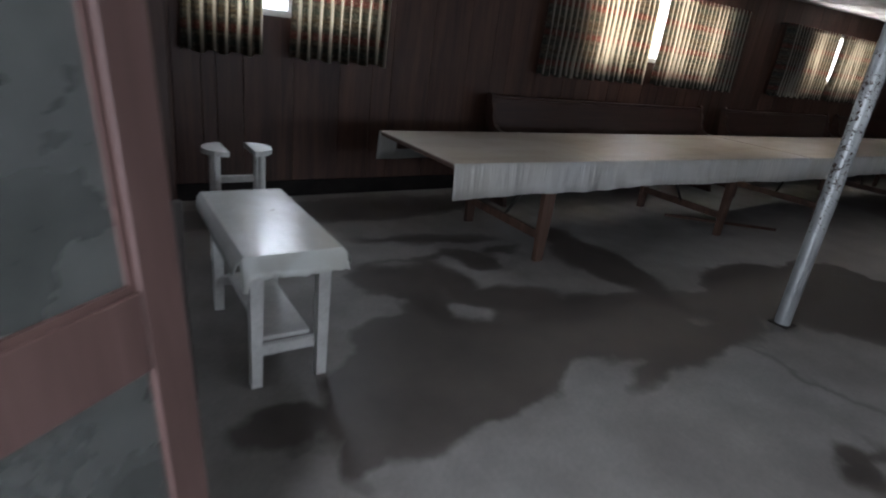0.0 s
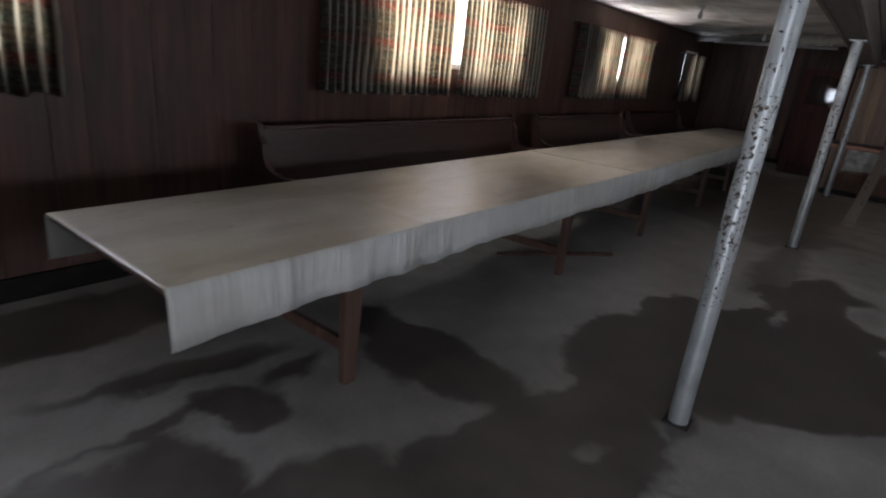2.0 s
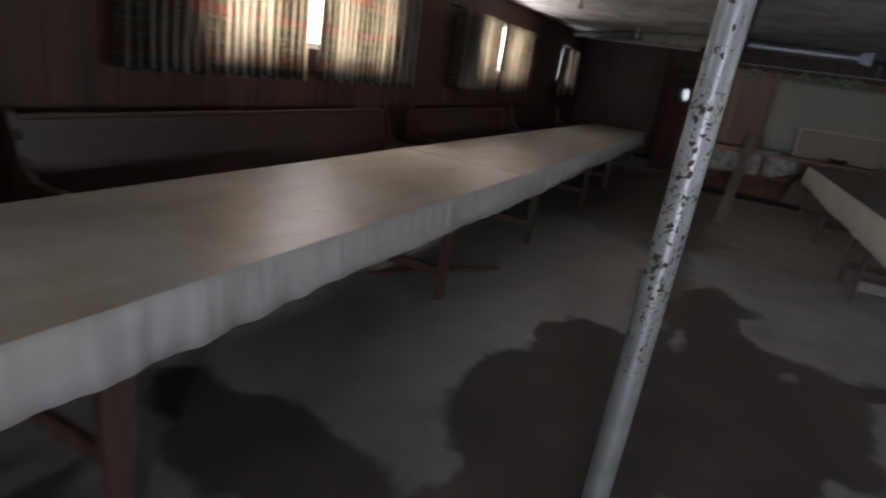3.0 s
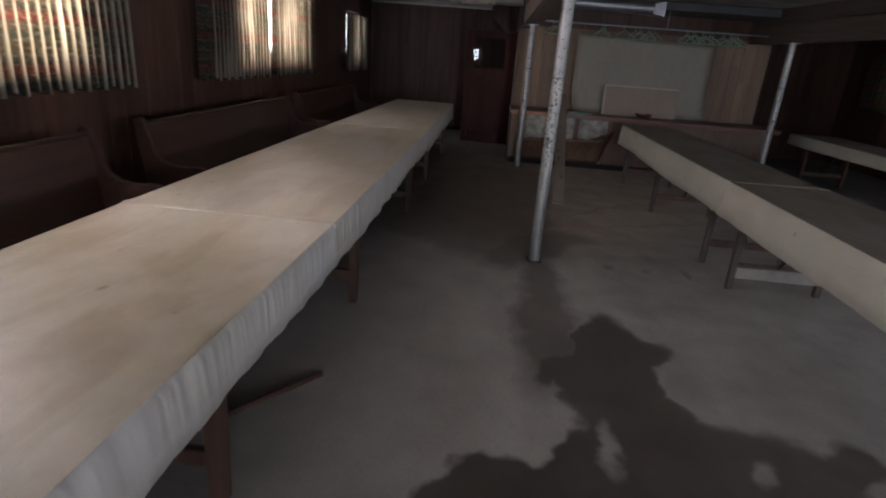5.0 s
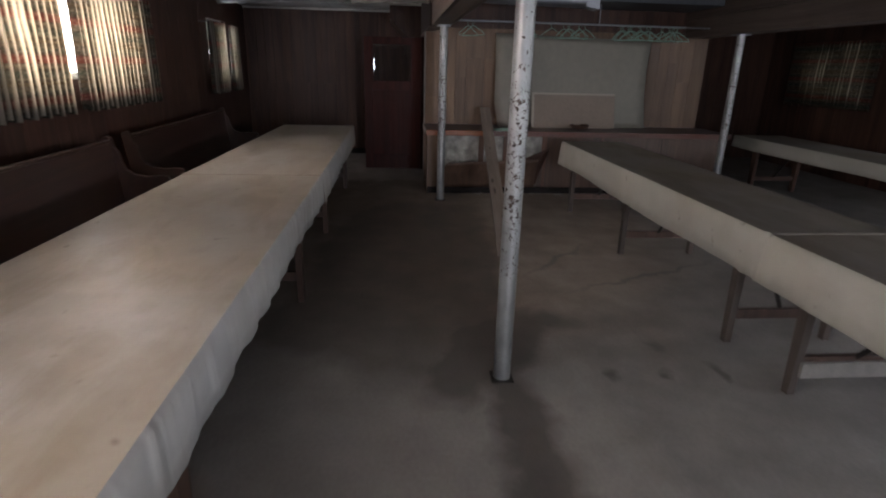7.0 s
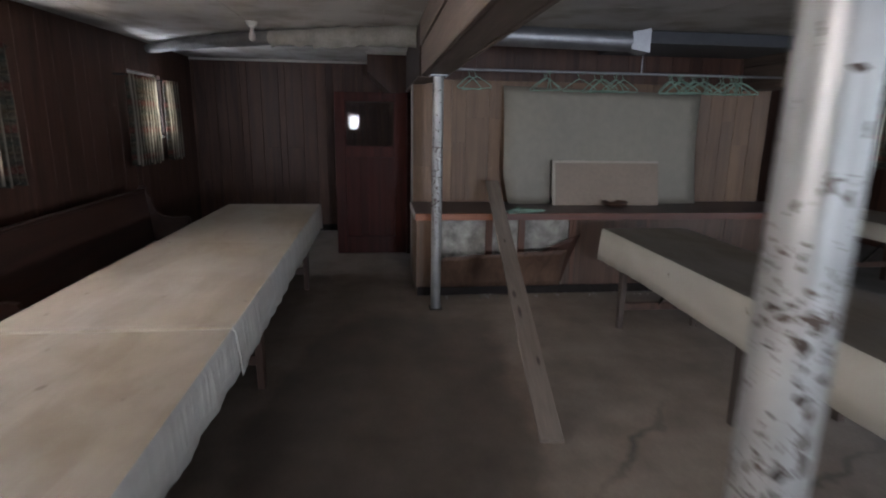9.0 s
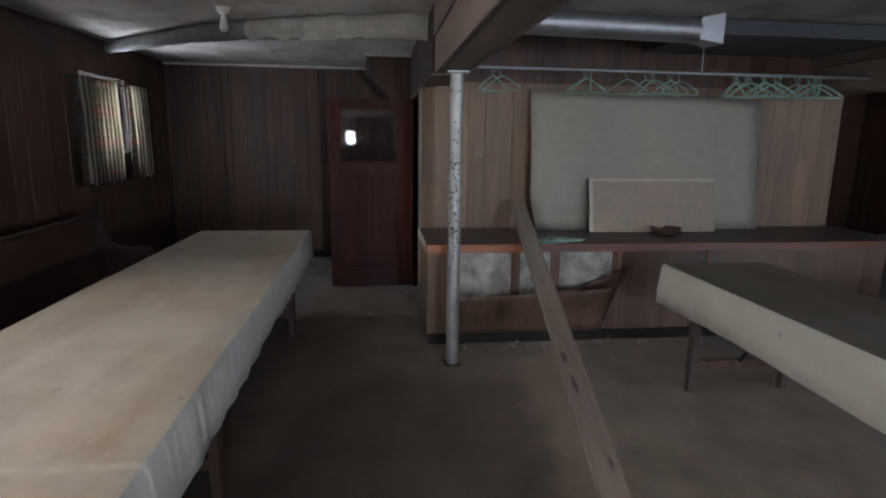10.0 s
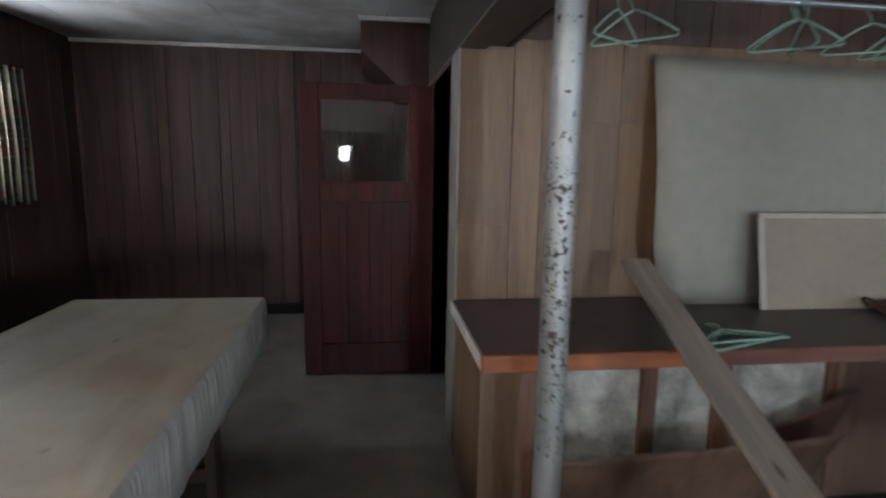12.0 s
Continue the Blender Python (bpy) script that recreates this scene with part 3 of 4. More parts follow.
# ---- windows and curtains ----
def window(name, a, b, wall, sign, SILL=SILL, HEAD=HEAD):
    """sign: +1 where the outside lies towards +y."""
    y = lambda d: wall + sign * d
    frame_bm = bmesh.new()
    span = lambda d0, d1: sorted((y(d0), y(d1)))
    y0, y1 = span(0.07, 0.13)
    for x0, x1, z0, z1 in ((a, a + 0.05, SILL, HEAD), (b - 0.05, b, SILL, HEAD), (a + 0.05, b - 0.05, SILL, SILL + 0.05), (a + 0.05, b - 0.05, HEAD - 0.05, HEAD), ((a + b) / 2 - 0.03, (a + b) / 2 + 0.03, SILL + 0.05, HEAD - 0.05)):
        box(frame_bm, x0, x1, y0, y1, z0, z1)
    win = tagged(part(name, frame_bm, WHITE_PAINT), "small high window with a white frame", "window", kind="structure")
    y0, y1 = span(0.095, 0.1)
    for x0, x1 in ((a + 0.05, (a + b) / 2 - 0.03), ((a + b) / 2 + 0.03, b - 0.05)):
        pane = part("pane", boxed(x0, x1, y0, y1, SILL + 0.05, HEAD - 0.05), GLASS, win)
        pane.visible_shadow = False
    y0, y1 = span(0.0, 0.07)
    part("window_sill", boxed(a, b, y0, y1, SILL - 0.002, SILL + 0.02), WHITE_PAINT, win)
    return win


def curtain_panel(bm, uvl, x0, x1, y, z0, z1, folds, seed, gather=0.0):
    """Pleated cloth between x0 and x1 hanging from z1 to z0; gather pulls the x1 edge aside lower down."""
    rng = random.Random(seed)
    n, m = folds * 8, 10
    phase = [rng.uniform(-0.8, 0.8) for _ in range(folds + 1)]
    grid = []
    for j in range(m + 1):
        v = j / m
        row = []
        for i in range(n + 1):
            u = i / n
            k = u * folds
            p = phase[int(k)] * (1 - k % 1) + phase[min(int(k) + 1, folds)] * (k % 1)
            deep = 0.036 * (0.6 + 0.4 * v) * math.sin(2 * math.pi * k + p)
            x = x0 + (x1 - x0) * u + 0.012 * math.sin(5 * v + p) * v
            x += gather * (1 - v) * u
            z = z1 + (z0 - z1) * v + (0.012 * math.sin(3.1 * k + p) if j == m else 0)
            row.append((bm.verts.new((x, y + deep, z)), u * folds / 7.35 + seed * 20 / 7.35, v * (z1 - z0)))
        grid.append(row)
    for j in range(m):
        for i in range(n):
            quad = [grid[j][i], grid[j][i + 1], grid[j + 1][i + 1], grid[j + 1][i]]
            f = bm.faces.new([q[0] for q in quad])
            for loop, q in zip(f.loops, quad):
                loop[uvl].uv = (q[1], q[2])


def curtains(panels, y, z0, z1, rod, seed, side=1):
    group = thing("curtain_pair", "short pleated printed curtains on a rod over a window", "curtain", ((rod[0] + rod[1]) / 2, y, z1), "printed curtains")
    for k, (x0, x1, gather) in enumerate(panels):
        bm = bmesh.new()
        uvl = bm.loops.layers.uv.new("UVMap")
        ox = (rod[0] + rod[1]) / 2
        curtain_panel(bm, uvl, x0 - ox, x1 - ox, 0, z0 - z1, 0.02, max(4, round(abs(x1 - x0) / 0.085)), seed + k, gather)
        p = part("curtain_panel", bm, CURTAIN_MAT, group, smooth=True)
        p.modifiers.new("thickness", "SOLIDIFY").thickness = 0.002
    part("curtain_rod", tube(bmesh.new(), [(rod[0] - (rod[0] + rod[1]) / 2, 0, 0.0), (rod[1] - (rod[0] + rod[1]) / 2, 0, 0.0)], 0.008), IRON, group)
    half = (rod[1] - rod[0]) / 2
    for x in (-half + 0.02, half - 0.02):
        part("bracket", boxed(x - 0.008, x + 0.008, min(0, side * 0.122), max(0, side * 0.122), -0.008, 0.012), IRON, group)
    return group


for k, (a, b) in enumerate(WINDOWS_N):
    window("window_%d" % (k + 1), a, b, NORTH, 1)
# south side: three added windows out of view, then the real one
for k, (a, b, z0, z1) in enumerate(WINDOWS_S_AND_ADDED):
    window("window_%d" % (k + 5), a, b, SOUTH, -1, z0, z1)
CY = NORTH - 0.12
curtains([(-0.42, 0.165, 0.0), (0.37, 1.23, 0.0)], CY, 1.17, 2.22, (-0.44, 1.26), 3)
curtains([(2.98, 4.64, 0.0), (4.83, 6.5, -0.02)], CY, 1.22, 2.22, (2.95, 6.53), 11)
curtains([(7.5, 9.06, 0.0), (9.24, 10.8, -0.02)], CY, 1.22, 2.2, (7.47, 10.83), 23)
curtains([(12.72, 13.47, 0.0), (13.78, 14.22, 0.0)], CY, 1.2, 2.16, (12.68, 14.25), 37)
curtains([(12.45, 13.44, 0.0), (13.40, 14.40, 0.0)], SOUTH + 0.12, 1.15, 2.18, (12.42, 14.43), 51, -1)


# ---- steel posts ----
def post(x, y, top):
    p = thing("steel_post", "round steel post with chipped silver-white paint", "post", (x, y, 0), "steel posts")
    part("shaft", turned(bmesh.new(), (0, 0, 0), [(0.047, 0.004), (0.047, top - 0.014)], 28), POLE_MAT, p, smooth=True)
    cap = part("cap_plate", boxed(-0.09, 0.09, -0.075, 0.075, top - 0.014, top, 0.003), SILVER, p)
    for bx in (-0.07, 0.07):
        part("bolt", turned(bmesh.new(), (bx, -0.045, top - 0.022), [(0.009, 0), (0.009, 0.0085)], 6), IRON, cap, "dark bolt head")
    part("foot_plate", boxed(-0.06, 0.06, -0.06, 0.06, 0, 0.008, 0.002), IRON, p)


for x, y in ((2.60, 1.65), (6.92, 1.65), (11.26, 1.65), (11.19, -2.03)):
    post(x, y, 2.116)


# ---- long tables with vinyl cloths ----
def cloth(name, label, length, width, drop, material, seed, hem=0.013, near_drop=0.0, far_drop=0.0, far_width=None, top_material=None):
    """Sheet over a table top: local x along, y across, z 0 at the table top; hangs over both long sides."""
    rng = random.Random(seed)
    bm = bmesh.new()
    across = [(-width / 2 - 0.006, -drop, 1.0), (-width / 2 - 0.006, -drop * 0.66, 0.66), (-width / 2 - 0.005, -drop * 0.33, 0.33), (-width / 2 - 0.003, -0.012, 0.02), (-width / 2 + 0.012, 0.004, 0)]
    across += [(-width / 2 + width * k / 14, 0.004, 0) for k in range(1, 14)]
    across += [(-y, z, w) for y, z, w in reversed(across[:5])]
    n = max(40, int(length / 0.02))
    ph = [rng.uniform(0, 6.28) for _ in range(8)]
    rows = []
    for i in range(n + 1):
        x = length * i / n
        row = []
        strength = 0.35 + 0.65 * max(0.0, math.sin(0.9 * x + ph[0])) * (0.5 + 0.5 * math.sin(2.3 * x + ph[1]))
        for y, z, w in across:
            side = -1 if y < 0 else 1
            wave = math.sin(21 * x + ph[2] + 2.2 * math.sin(3 * x + ph[3])) + 0.28 * math.sin(58 * x + ph[4] * side + 3.0 * math.sin(2.6 * x + ph[1]))
            out = (0.012 if seed < 4 else 0.006) * w * strength * wave + (0.007 if seed < 4 else 0.012) * w * (1.3 + math.sin(2.1 * x + ph[5]))
            if seed == 6:
                out += 0.026 * w * math.exp(-((x - 0.02 - 0.09 * (1 - w)) / 0.028) ** 2) + 0.014 * w * math.exp(-((x - 0.16 - 0.16 * (1 - w)) / 0.04) ** 2)
            zz = z + (hem * math.sin(1.7 * x + ph[6]) + 0.5 * hem * math.sin(4.9 * x + ph[7])) * w * w
            if w == 0:
                zz += (0.007 * math.exp(-((x - 0.03) / 0.028) ** 2) * (seed in (2, 3, 6)) + 0.0035 * math.exp(-((x - 1.9 - 0.12 * y) / 0.025) ** 2) * (seed == 3) * (y < 0.2) + 0.003 * math.exp(-((x - 2.6 + 0.1 * y) / 0.025) ** 2) * (seed == 3) * (y < 0.0) + 0.003 * math.exp(-((x - 1.34 - 0.05 * y) / 0.03) ** 2) * (seed in (1, 2))) + 0.0012 * noise.noise((x * 1.6, y * 2.5, seed)) + 0.0035
            if seed == 3:
                zz -= 0.085 * w * max(0.0, (x - length + 0.3) / 0.3) ** 1.5
            k = 1 + ((far_width or width) / width - 1) * i / n
            row.append(bm.verts.new((x, y * k + side * out, zz)))
        rows.append(row)
    for a, b in zip(rows, rows[1:]):
        for i in range(len(across) - 1):
            bm.faces.new((a[i], a[i + 1], b[i + 1], b[i]))
    for rim, d, step in ((rows[0], near_drop, -1), (rows[-1], far_drop, 1)):
        if d:
            prev = rim[3:-3]
            for q in (0.3, 0.65, 1.0):
                low = []
                for k, v in enumerate(prev):
                    s = math.sin(k * 1.9 + ph[2]) * 0.012 * q
                    low.append(bm.verts.new((v.co.x + step * (0.008 + abs(s)), v.co.y, -d * q + hem * math.sin(k * 0.7) * q - (0.045 * q if seed == 12 and k > len(prev) - 3 else 0.0))))
                for k in range(len(prev) - 1):
                    bm.faces.new((prev[k], prev[k + 1], low[k + 1], low[k]))
                prev = low
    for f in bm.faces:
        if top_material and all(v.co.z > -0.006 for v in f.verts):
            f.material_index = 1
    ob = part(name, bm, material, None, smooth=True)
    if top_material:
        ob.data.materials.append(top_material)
    ob.modifiers.new("thickness", "SOLIDIFY").thickness = 0.0025
    return tagged(ob, label, "tablecloth")


def trestle_table(x0, x1, yc, turn, top, width, legs, label, group, leg_wood=TABLE_WOOD, stout=1.0):
    """A long wooden table; legs: distances from x0 of each pair of legs."""
    t = thing("long_table", label, "table", (x0, yc, 0), group)
    t.rotation_euler = (0, 0, turn)
    length = x1 - x0
    part("tabletop", boxed(0.004, length - 0.004, -width / 2, width / 2, top - 0.03, top - 0.004, 0.004), TABLE_WOOD, t)
    for s in (-1, 1):
        part("apron", boxed(0.1, length - 0.1, s * (width / 2 - 0.09) - 0.011, s * (width / 2 - 0.09) + 0.011, top - 0.11, top - 0.0305), TABLE_WOOD, t)
    for lx in legs:
        for s in (-1, 1):
            y = s * (width / 2 - 0.055)
            bm = bmesh.new()
            rings(bm, [[(lx - w, y - d, z), (lx + w, y - d, z), (lx + w, y + d, z), (lx - w, y + d, z)] for w, d, z in ((0.034 * stout, 0.022, 0.0), (0.046 * stout, 0.022, 0.3), (0.056 * stout, 0.024, top - 0.0305))])
            part("leg", bm, leg_wood, t)
        part("crossbar", boxed(lx - 0.018, lx + 0.018, -width / 2 + 0.08, width / 2 - 0.08, 0.16, 0.225, 0.003), TABLE_WOOD, t)
        reach = 0.42 if lx < length / 2 else -0.42
        part("brace", tube(bmesh.new(), [(lx, 0, 0.2), (lx + reach, 0, top - 0.04)], 0.014, 6), IRON, t, "dark folding brace")
    return t


# north row: three tables end to end, at a slight slant to the wall
T1_TURN = math.atan2(2.86 - 2.955, 12.82 - 0.79)
TOP1 = 0.757
centre_y = lambda x: 3.47 + (x - 0.79) * math.tan(T1_TURN)
for x0, x1, legs, seed, w0, w1 in ((0.80, 5.02, (0.88, 3.16), 1, 1.06, 1.15), (5.03, 8.83, (0.72, 3.0), 2, 1.15, 1.13), (8.84, 12.82, (0.93, 3.12), 3, 1.13, 1.05)):
    trestle_table(x0, x1, centre_y(x0), T1_TURN, TOP1, min(w0, w1) - 0.03, legs, "long brown wooden folding table under a vinyl cloth", "long tables")
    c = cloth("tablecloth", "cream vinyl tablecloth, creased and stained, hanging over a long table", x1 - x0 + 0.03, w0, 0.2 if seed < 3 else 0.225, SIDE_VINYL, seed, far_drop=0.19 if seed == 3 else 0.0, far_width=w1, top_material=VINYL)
    c.location, c.rotation_euler = (x0 - 0.006, centre_y(x0), TOP1 - 0.001), (0, 0, T1_TURN)
    tagged(c, group="tablecloths")

stick = part("wooden_stick", tube(bmesh.new(), [(3.93, 3.56, 0.018), (4.35, 3.23, 0.017), (4.82, 2.87, 0.017)], 0.016, 8), TABLE_WOOD)
tagged(stick, "dark wooden stick lying on the floor under a table", "stick")

# middle row
TOP2 = 0.797
for x0, x1, legs, seed in ((3.1, 7.01, (0.7, 3.6), 5), (7.02, 11.0, (0.28, 2.03, 3.62), 6)):
    t2 = trestle_table(x0, x1, -0.235, 0, TOP2, 0.79, legs, "long wooden table with scuffed legs under a grimy cloth", "long tables", LEG_WOOD, 0.68)
    if seed == 5:
        part("stretcher_board", boxed(3.555, 3.579, -0.34, 0.33, 0.11, 0.2, 0.003), DULL_TRIM, t2, "greyish painted board across the legs")
    c = cloth("tablecloth", "grey-white vinyl tablecloth, dusty top darkened for shade, over a long table", x1 - x0 + 0.03, 0.80, 0.27, GREY_VINYL, seed, hem=0.006, far_drop=0.2 if seed == 6 else 0.0, top_material=DUST_SHADE)
    c.location = (x0 - 0.006, -0.235, TOP2 - 0.001)
    tagged(c, group="tablecloths")
# far row beside the alcove
trestle_table(8.6, 12.4, -3.35, 0, 0.76, 0.78, (0.5, 3.3), "long wooden table under a pale cloth near the alcove", "long tables")
c = cloth("tablecloth", "pale vinyl tablecloth over a long table near the alcove", 3.812, 0.79, 0.16, GREY_VINYL, 8, hem=0.004, far_drop=0.15, top_material=DUST_SHADE)
c.location = (8.594, -3.35, 0.759)
tagged(c, group="tablecloths")


# ---- pews ----
def pew_end_outline():
    pts = [(0.0, 0.0), (0.02, 0.5), (-0.035, 0.86), (-0.045, 0.95)]
    pts += [(-0.012 + 0.04 * math.cos(a), 0.985 + 0.04 * math.sin(a)) for a in [math.pi * (1 - k / 6) for k in range(7)]]
    pts += [(0.04, 0.93), (0.075, 0.88), (0.085, 0.80), (0.12, 0.735), (0.18, 0.70), (0.28, 0.685), (0.40, 0.695), (0.45, 0.685), (0.465, 0.655), (0.44, 0.63), (0.40, 0.62), (0.41, 0.45), (0.43, 0.3), (0.41, 0.12), (0.45, 0.0)]
    return pts


def pew(x0, x1, y):
    """Church bench facing -y with its back at y."""
    length = x1 - x0
    p = thing("church_pew", "dark varnished wooden church pew with scrolled ends against the wall", "pew", (x0, y, 0), "church pews")
    for a in (0.0, length - 0.045):
        part("pew_end", prism(bmesh.new(), pew_end_outline(), lambda u, v, w: (a + w, -u, v), 0.045), PEW_WOOD, p, "scrolled pew end")
    part("backrest", prism(bmesh.new(), [(-0.005, 0.965), (0.022, 0.965), (0.075, 0.42), (0.048, 0.42)], lambda u, v, w: (0.046 + w, -u, v), length - 0.092), PEW_WOOD, p)
    part("top_rail", boxed(0.046, length - 0.046, -0.03, 0.018, 0.966, 0.995, 0.006), PEW_WOOD, p)
    part("seat", boxed(0.046, length - 0.046, -0.43, -0.055, 0.41, 0.44, 0.008), PEW_WOOD, p)
    part("seat_rail", boxed(0.046, length - 0.046, -0.40, -0.37, 0.33, 0.409), PEW_WOOD, p)
    return p


for x0, x1 in ((2.28, 5.72), (6.24, 9.18), (9.5, 12.46)):
    pew(x0, x1, 4.64)


# ---- bench table and high stool by the entrance ----
def bench_table():
    b = thing("side_table", "narrow white-painted wooden side table with a lower shelf", "table", (-0.425, 2.62, 0))
    part("tabletop", boxed(-0.20, 0.20, -0.41, 0.41, 0.59, 0.615, 0.004), WHITE_PAINT, b)
    for sx in (-1, 1):
        for sy in (-1, 1):
            x, y = sx * 0.14, sy * 0.37
            part("leg", rings(bmesh.new(), [[(x - w, y - w, z), (x + w, y - w, z), (x + w, y + w, z), (x - w, y + w, z)] for w, z in ((0.022, 0), (0.027, 0.589))]), WHITE_PAINT, b)
    part("lower_shelf", boxed(-0.10, 0.10, -0.34, 0.34, 0.19, 0.21, 0.003), WHITE_PAINT, b)
    for sy in (-1, 1):
        part("stretcher", boxed(-0.112, 0.112, sy * 0.36 - 0.012, sy * 0.36 + 0.012, 0.14, 0.189), WHITE_PAINT, b)
    c = cloth("tablecloth", "white vinyl cloth with drooping corners on a narrow side table", 0.87, 0.42, 0.07, BENCH_VINYL, 12, hem=0.004, near_drop=0.078)
    c.rotation_euler = (0, 0, math.pi / 2)
    c.location = (-0.425, 2.185, 0.6165)
    return b


bench_table()


def armed_stool():
    s = thing("wooden_chair", "white-painted low chair with two half-round arm tops", "chair", (-0.34, 3.52, 0))
    for sx in (-1, 1):
        bm = bmesh.new()
        turned_pts = [(0.125 * math.cos(a), 0.135 * math.sin(a)) for a in [math.pi * k / 10 - math.pi / 2 for k in range(11)]]
        prism(bm, [(sx * (0.07 + u), v) for u, v in turned_pts], lambda u, v, w: (u, v, 0.715 + w), 0.028)
        part("arm_top", bm, WHITE_PAINT, s, "half-round white arm top")
        for y in (-0.06, 0.06):
            part("post", turned(bmesh.new(), (sx * 0.125, y, 0), [(0.017, 0), (0.02, 0.4), (0.02, 0.715)], 10), WHITE_PAINT, s)
    part("seat", boxed(-0.11, 0.11, -0.1, 0.1, 0.36, 0.385, 0.005), WHITE_PAINT, s)
    part("crossbar", boxed(-0.106, 0.106, 0.045, 0.07, 0.52, 0.56, 0.003), WHITE_PAINT, s)


armed_stool()


def wooden_chair():
    c = thing("wooden_chair", "old dark grey wooden chair with slatted back beside the closet", "chair", (-1.03, 2.42, 0))
    for sx in (-1, 1):
        part("back_leg", rings(bmesh.new(), [[(sx * x - 0.018, y - 0.016, z), (sx * x + 0.018, y - 0.016, z), (sx * x + 0.018, y + 0.016, z), (sx * x - 0.018, y + 0.016, z)] for x, y, z in ((0.22, -0.16, 0), (0.205, -0.13, 0.43), (0.195, -0.19, 0.84))]), CHAIR_WOOD, c)
        part("front_leg", rings(bmesh.new(), [[(sx * x - 0.017, y - 0.017, z), (sx * x + 0.017, y - 0.017, z), (sx * x + 0.017, y + 0.017, z), (sx * x - 0.017, y + 0.017, z)] for x, y, z in ((0.21, 0.21, 0), (0.2, 0.2, 0.42))]), CHAIR_WOOD, c)
        part("side_rung", tube(bmesh.new(), [(sx * 0.213, -0.145, 0.2), (sx * 0.205, 0.2, 0.2)], 0.011, 8), CHAIR_WOOD, c)
    for z0, z1, y in ((0.74, 0.81, -0.185), (0.58, 0.63, -0.16)):
        part("back_slat", boxed(-0.185, 0.185, y - 0.008, y + 0.008, z0, z1, 0.003), CHAIR_WOOD, c)
    part("seat", boxed(-0.215, 0.215, -0.14, 0.225, 0.421, 0.445, 0.006), CHAIR_WOOD, c)
    part("back_rung", boxed(-0.2, 0.2, -0.157, -0.135, 0.2, 0.25, 0.003), CHAIR_WOOD, c)


wooden_chair()


# ---- doors ----
def panel_door(name, label, width, height, wood_mat, glass_mat, glass_z, glass_side, mullions, handle_x, lower=None):
    """Leaf in local x from 0 (hinge) to width, z up, 4 cm thick in y."""
    d = thing(name, label, "door")
    t = 0.02
    gx0, gx1 = glass_side
    z0, z1 = glass_z
    part("stile", boxed(0, gx0, -t, t, 0.012, height, 0.003), wood_mat, d)
    part("stile", boxed(gx1, width, -t, t, 0.012, height, 0.003), wood_mat, d)
    part("top_rail", boxed(gx0 + 0.001, gx1 - 0.001, -t, t, z1, height, 0.003), wood_mat, d)
    part("lock_rail", boxed(gx0 + 0.001, gx1 - 0.001, -t, t, z0 - (0.17 if lower else 0.13), z0, 0.003), wood_mat, d)
    part("bottom_rail", boxed(gx0 + 0.001, gx1 - 0.001, -t, t, 0.012, 0.24, 0.003), wood_mat, d)
    bead = bmesh.new()
    for a, b, c, e in ((gx0 + 0.001, gx0 + 0.016, z0, z1), (gx1 - 0.016, gx1 - 0.001, z0, z1), (gx0 + 0.016, gx1 - 0.016, z0, z0 + 0.015), (gx0 + 0.016, gx1 - 0.016, z1 - 0.015, z1)):
        box(bead, a, b, -0.012, 0.012, c, e)
    part("glazing_bead", bead, wood_mat, d)
    pane = part("pane", boxed(gx0 + 0.014, gx1 - 0.014, -0.003, 0.003, z0 + 0.013, z1 - 0.013), glass_mat, d)
    if lower:
        part("pane", boxed(gx0 + 0.001, gx1 - 0.001, -0.003, 0.003, 0.241, z0 - 0.171), lower, d, "dusty lower pane")
        return d
    w = (gx1 - gx0) / (mullions + 1)
    for k in range(mullions):
        x = gx0 + w * (k + 1)
        part("muntin", boxed(x - 0.028, x + 0.028, -t + 0.001, t - 0.001, 0.241, z0 - 0.131, 0.003), wood_mat, d)
    for k in range(mullions + 1):
        part("panel", boxed(gx0 + w * k + 0.002, gx0 + w * (k + 1) - 0.002, -0.006, 0.006, 0.242, z0 - 0.132), wood_mat, d)
    plate = part("lock_plate", boxed(handle_x - 0.028, handle_x + 0.028, -t - 0.004, -t, 0.88, 1.06, 0.001), BRASS, d, "dull brass lock plate")
    part("knob", turned(bmesh.new(), (0, 0, 0), [(0.012, 0), (0.012, 0.03), (0.026, 0.04), (0.03, 0.055), (0.018, 0.07)], 14), BRASS, plate, smooth=True).matrix_basis = pose(handle_x, -t - 0.004, 1.0, 90)
    return d


inner_door = panel_door("inner_door", "red-brown wooden door with a glass upper pane, standing open", 0.90, 2.07, DOOR_WOOD, GLASS, (1.40, 1.975), (0.15, 0.775), 3, 0.86)
inner_door.matrix_basis = pose(13.53, 1.815, 0, 0, 0, 90)
entry_door = panel_door("entrance_door", "faded brown glazed entrance door, sagging and standing open", 0.86, 2.0, ENTRY_WOOD, DUSTY_GLASS, (0.93, 1.86), (0.09, 0.775), 0, 0.80, DUSTY_GLASS)
entry_door.matrix_basis = pose(-1.628, 0.882, 0.004, 0, -4.0, 32)
setting("door_frame", box(box(boxed(12.60, 12.62, 1.695, 1.812, 0, 2.1), 13.5, 13.52, 1.695, 1.812, 0, 2.1), 12.62, 13.5, 1.695, 1.812, 2.08, 2.1), DOOR_WOOD, "dark door frame", "door frame")
setting("corner_trim", boxed(COUNTER_WALL - 0.006, 12.6, 1.803, 1.812, 0.0, 2.11), DULL_TRIM, "dirty pale corner strip beside the inner door", "trim")

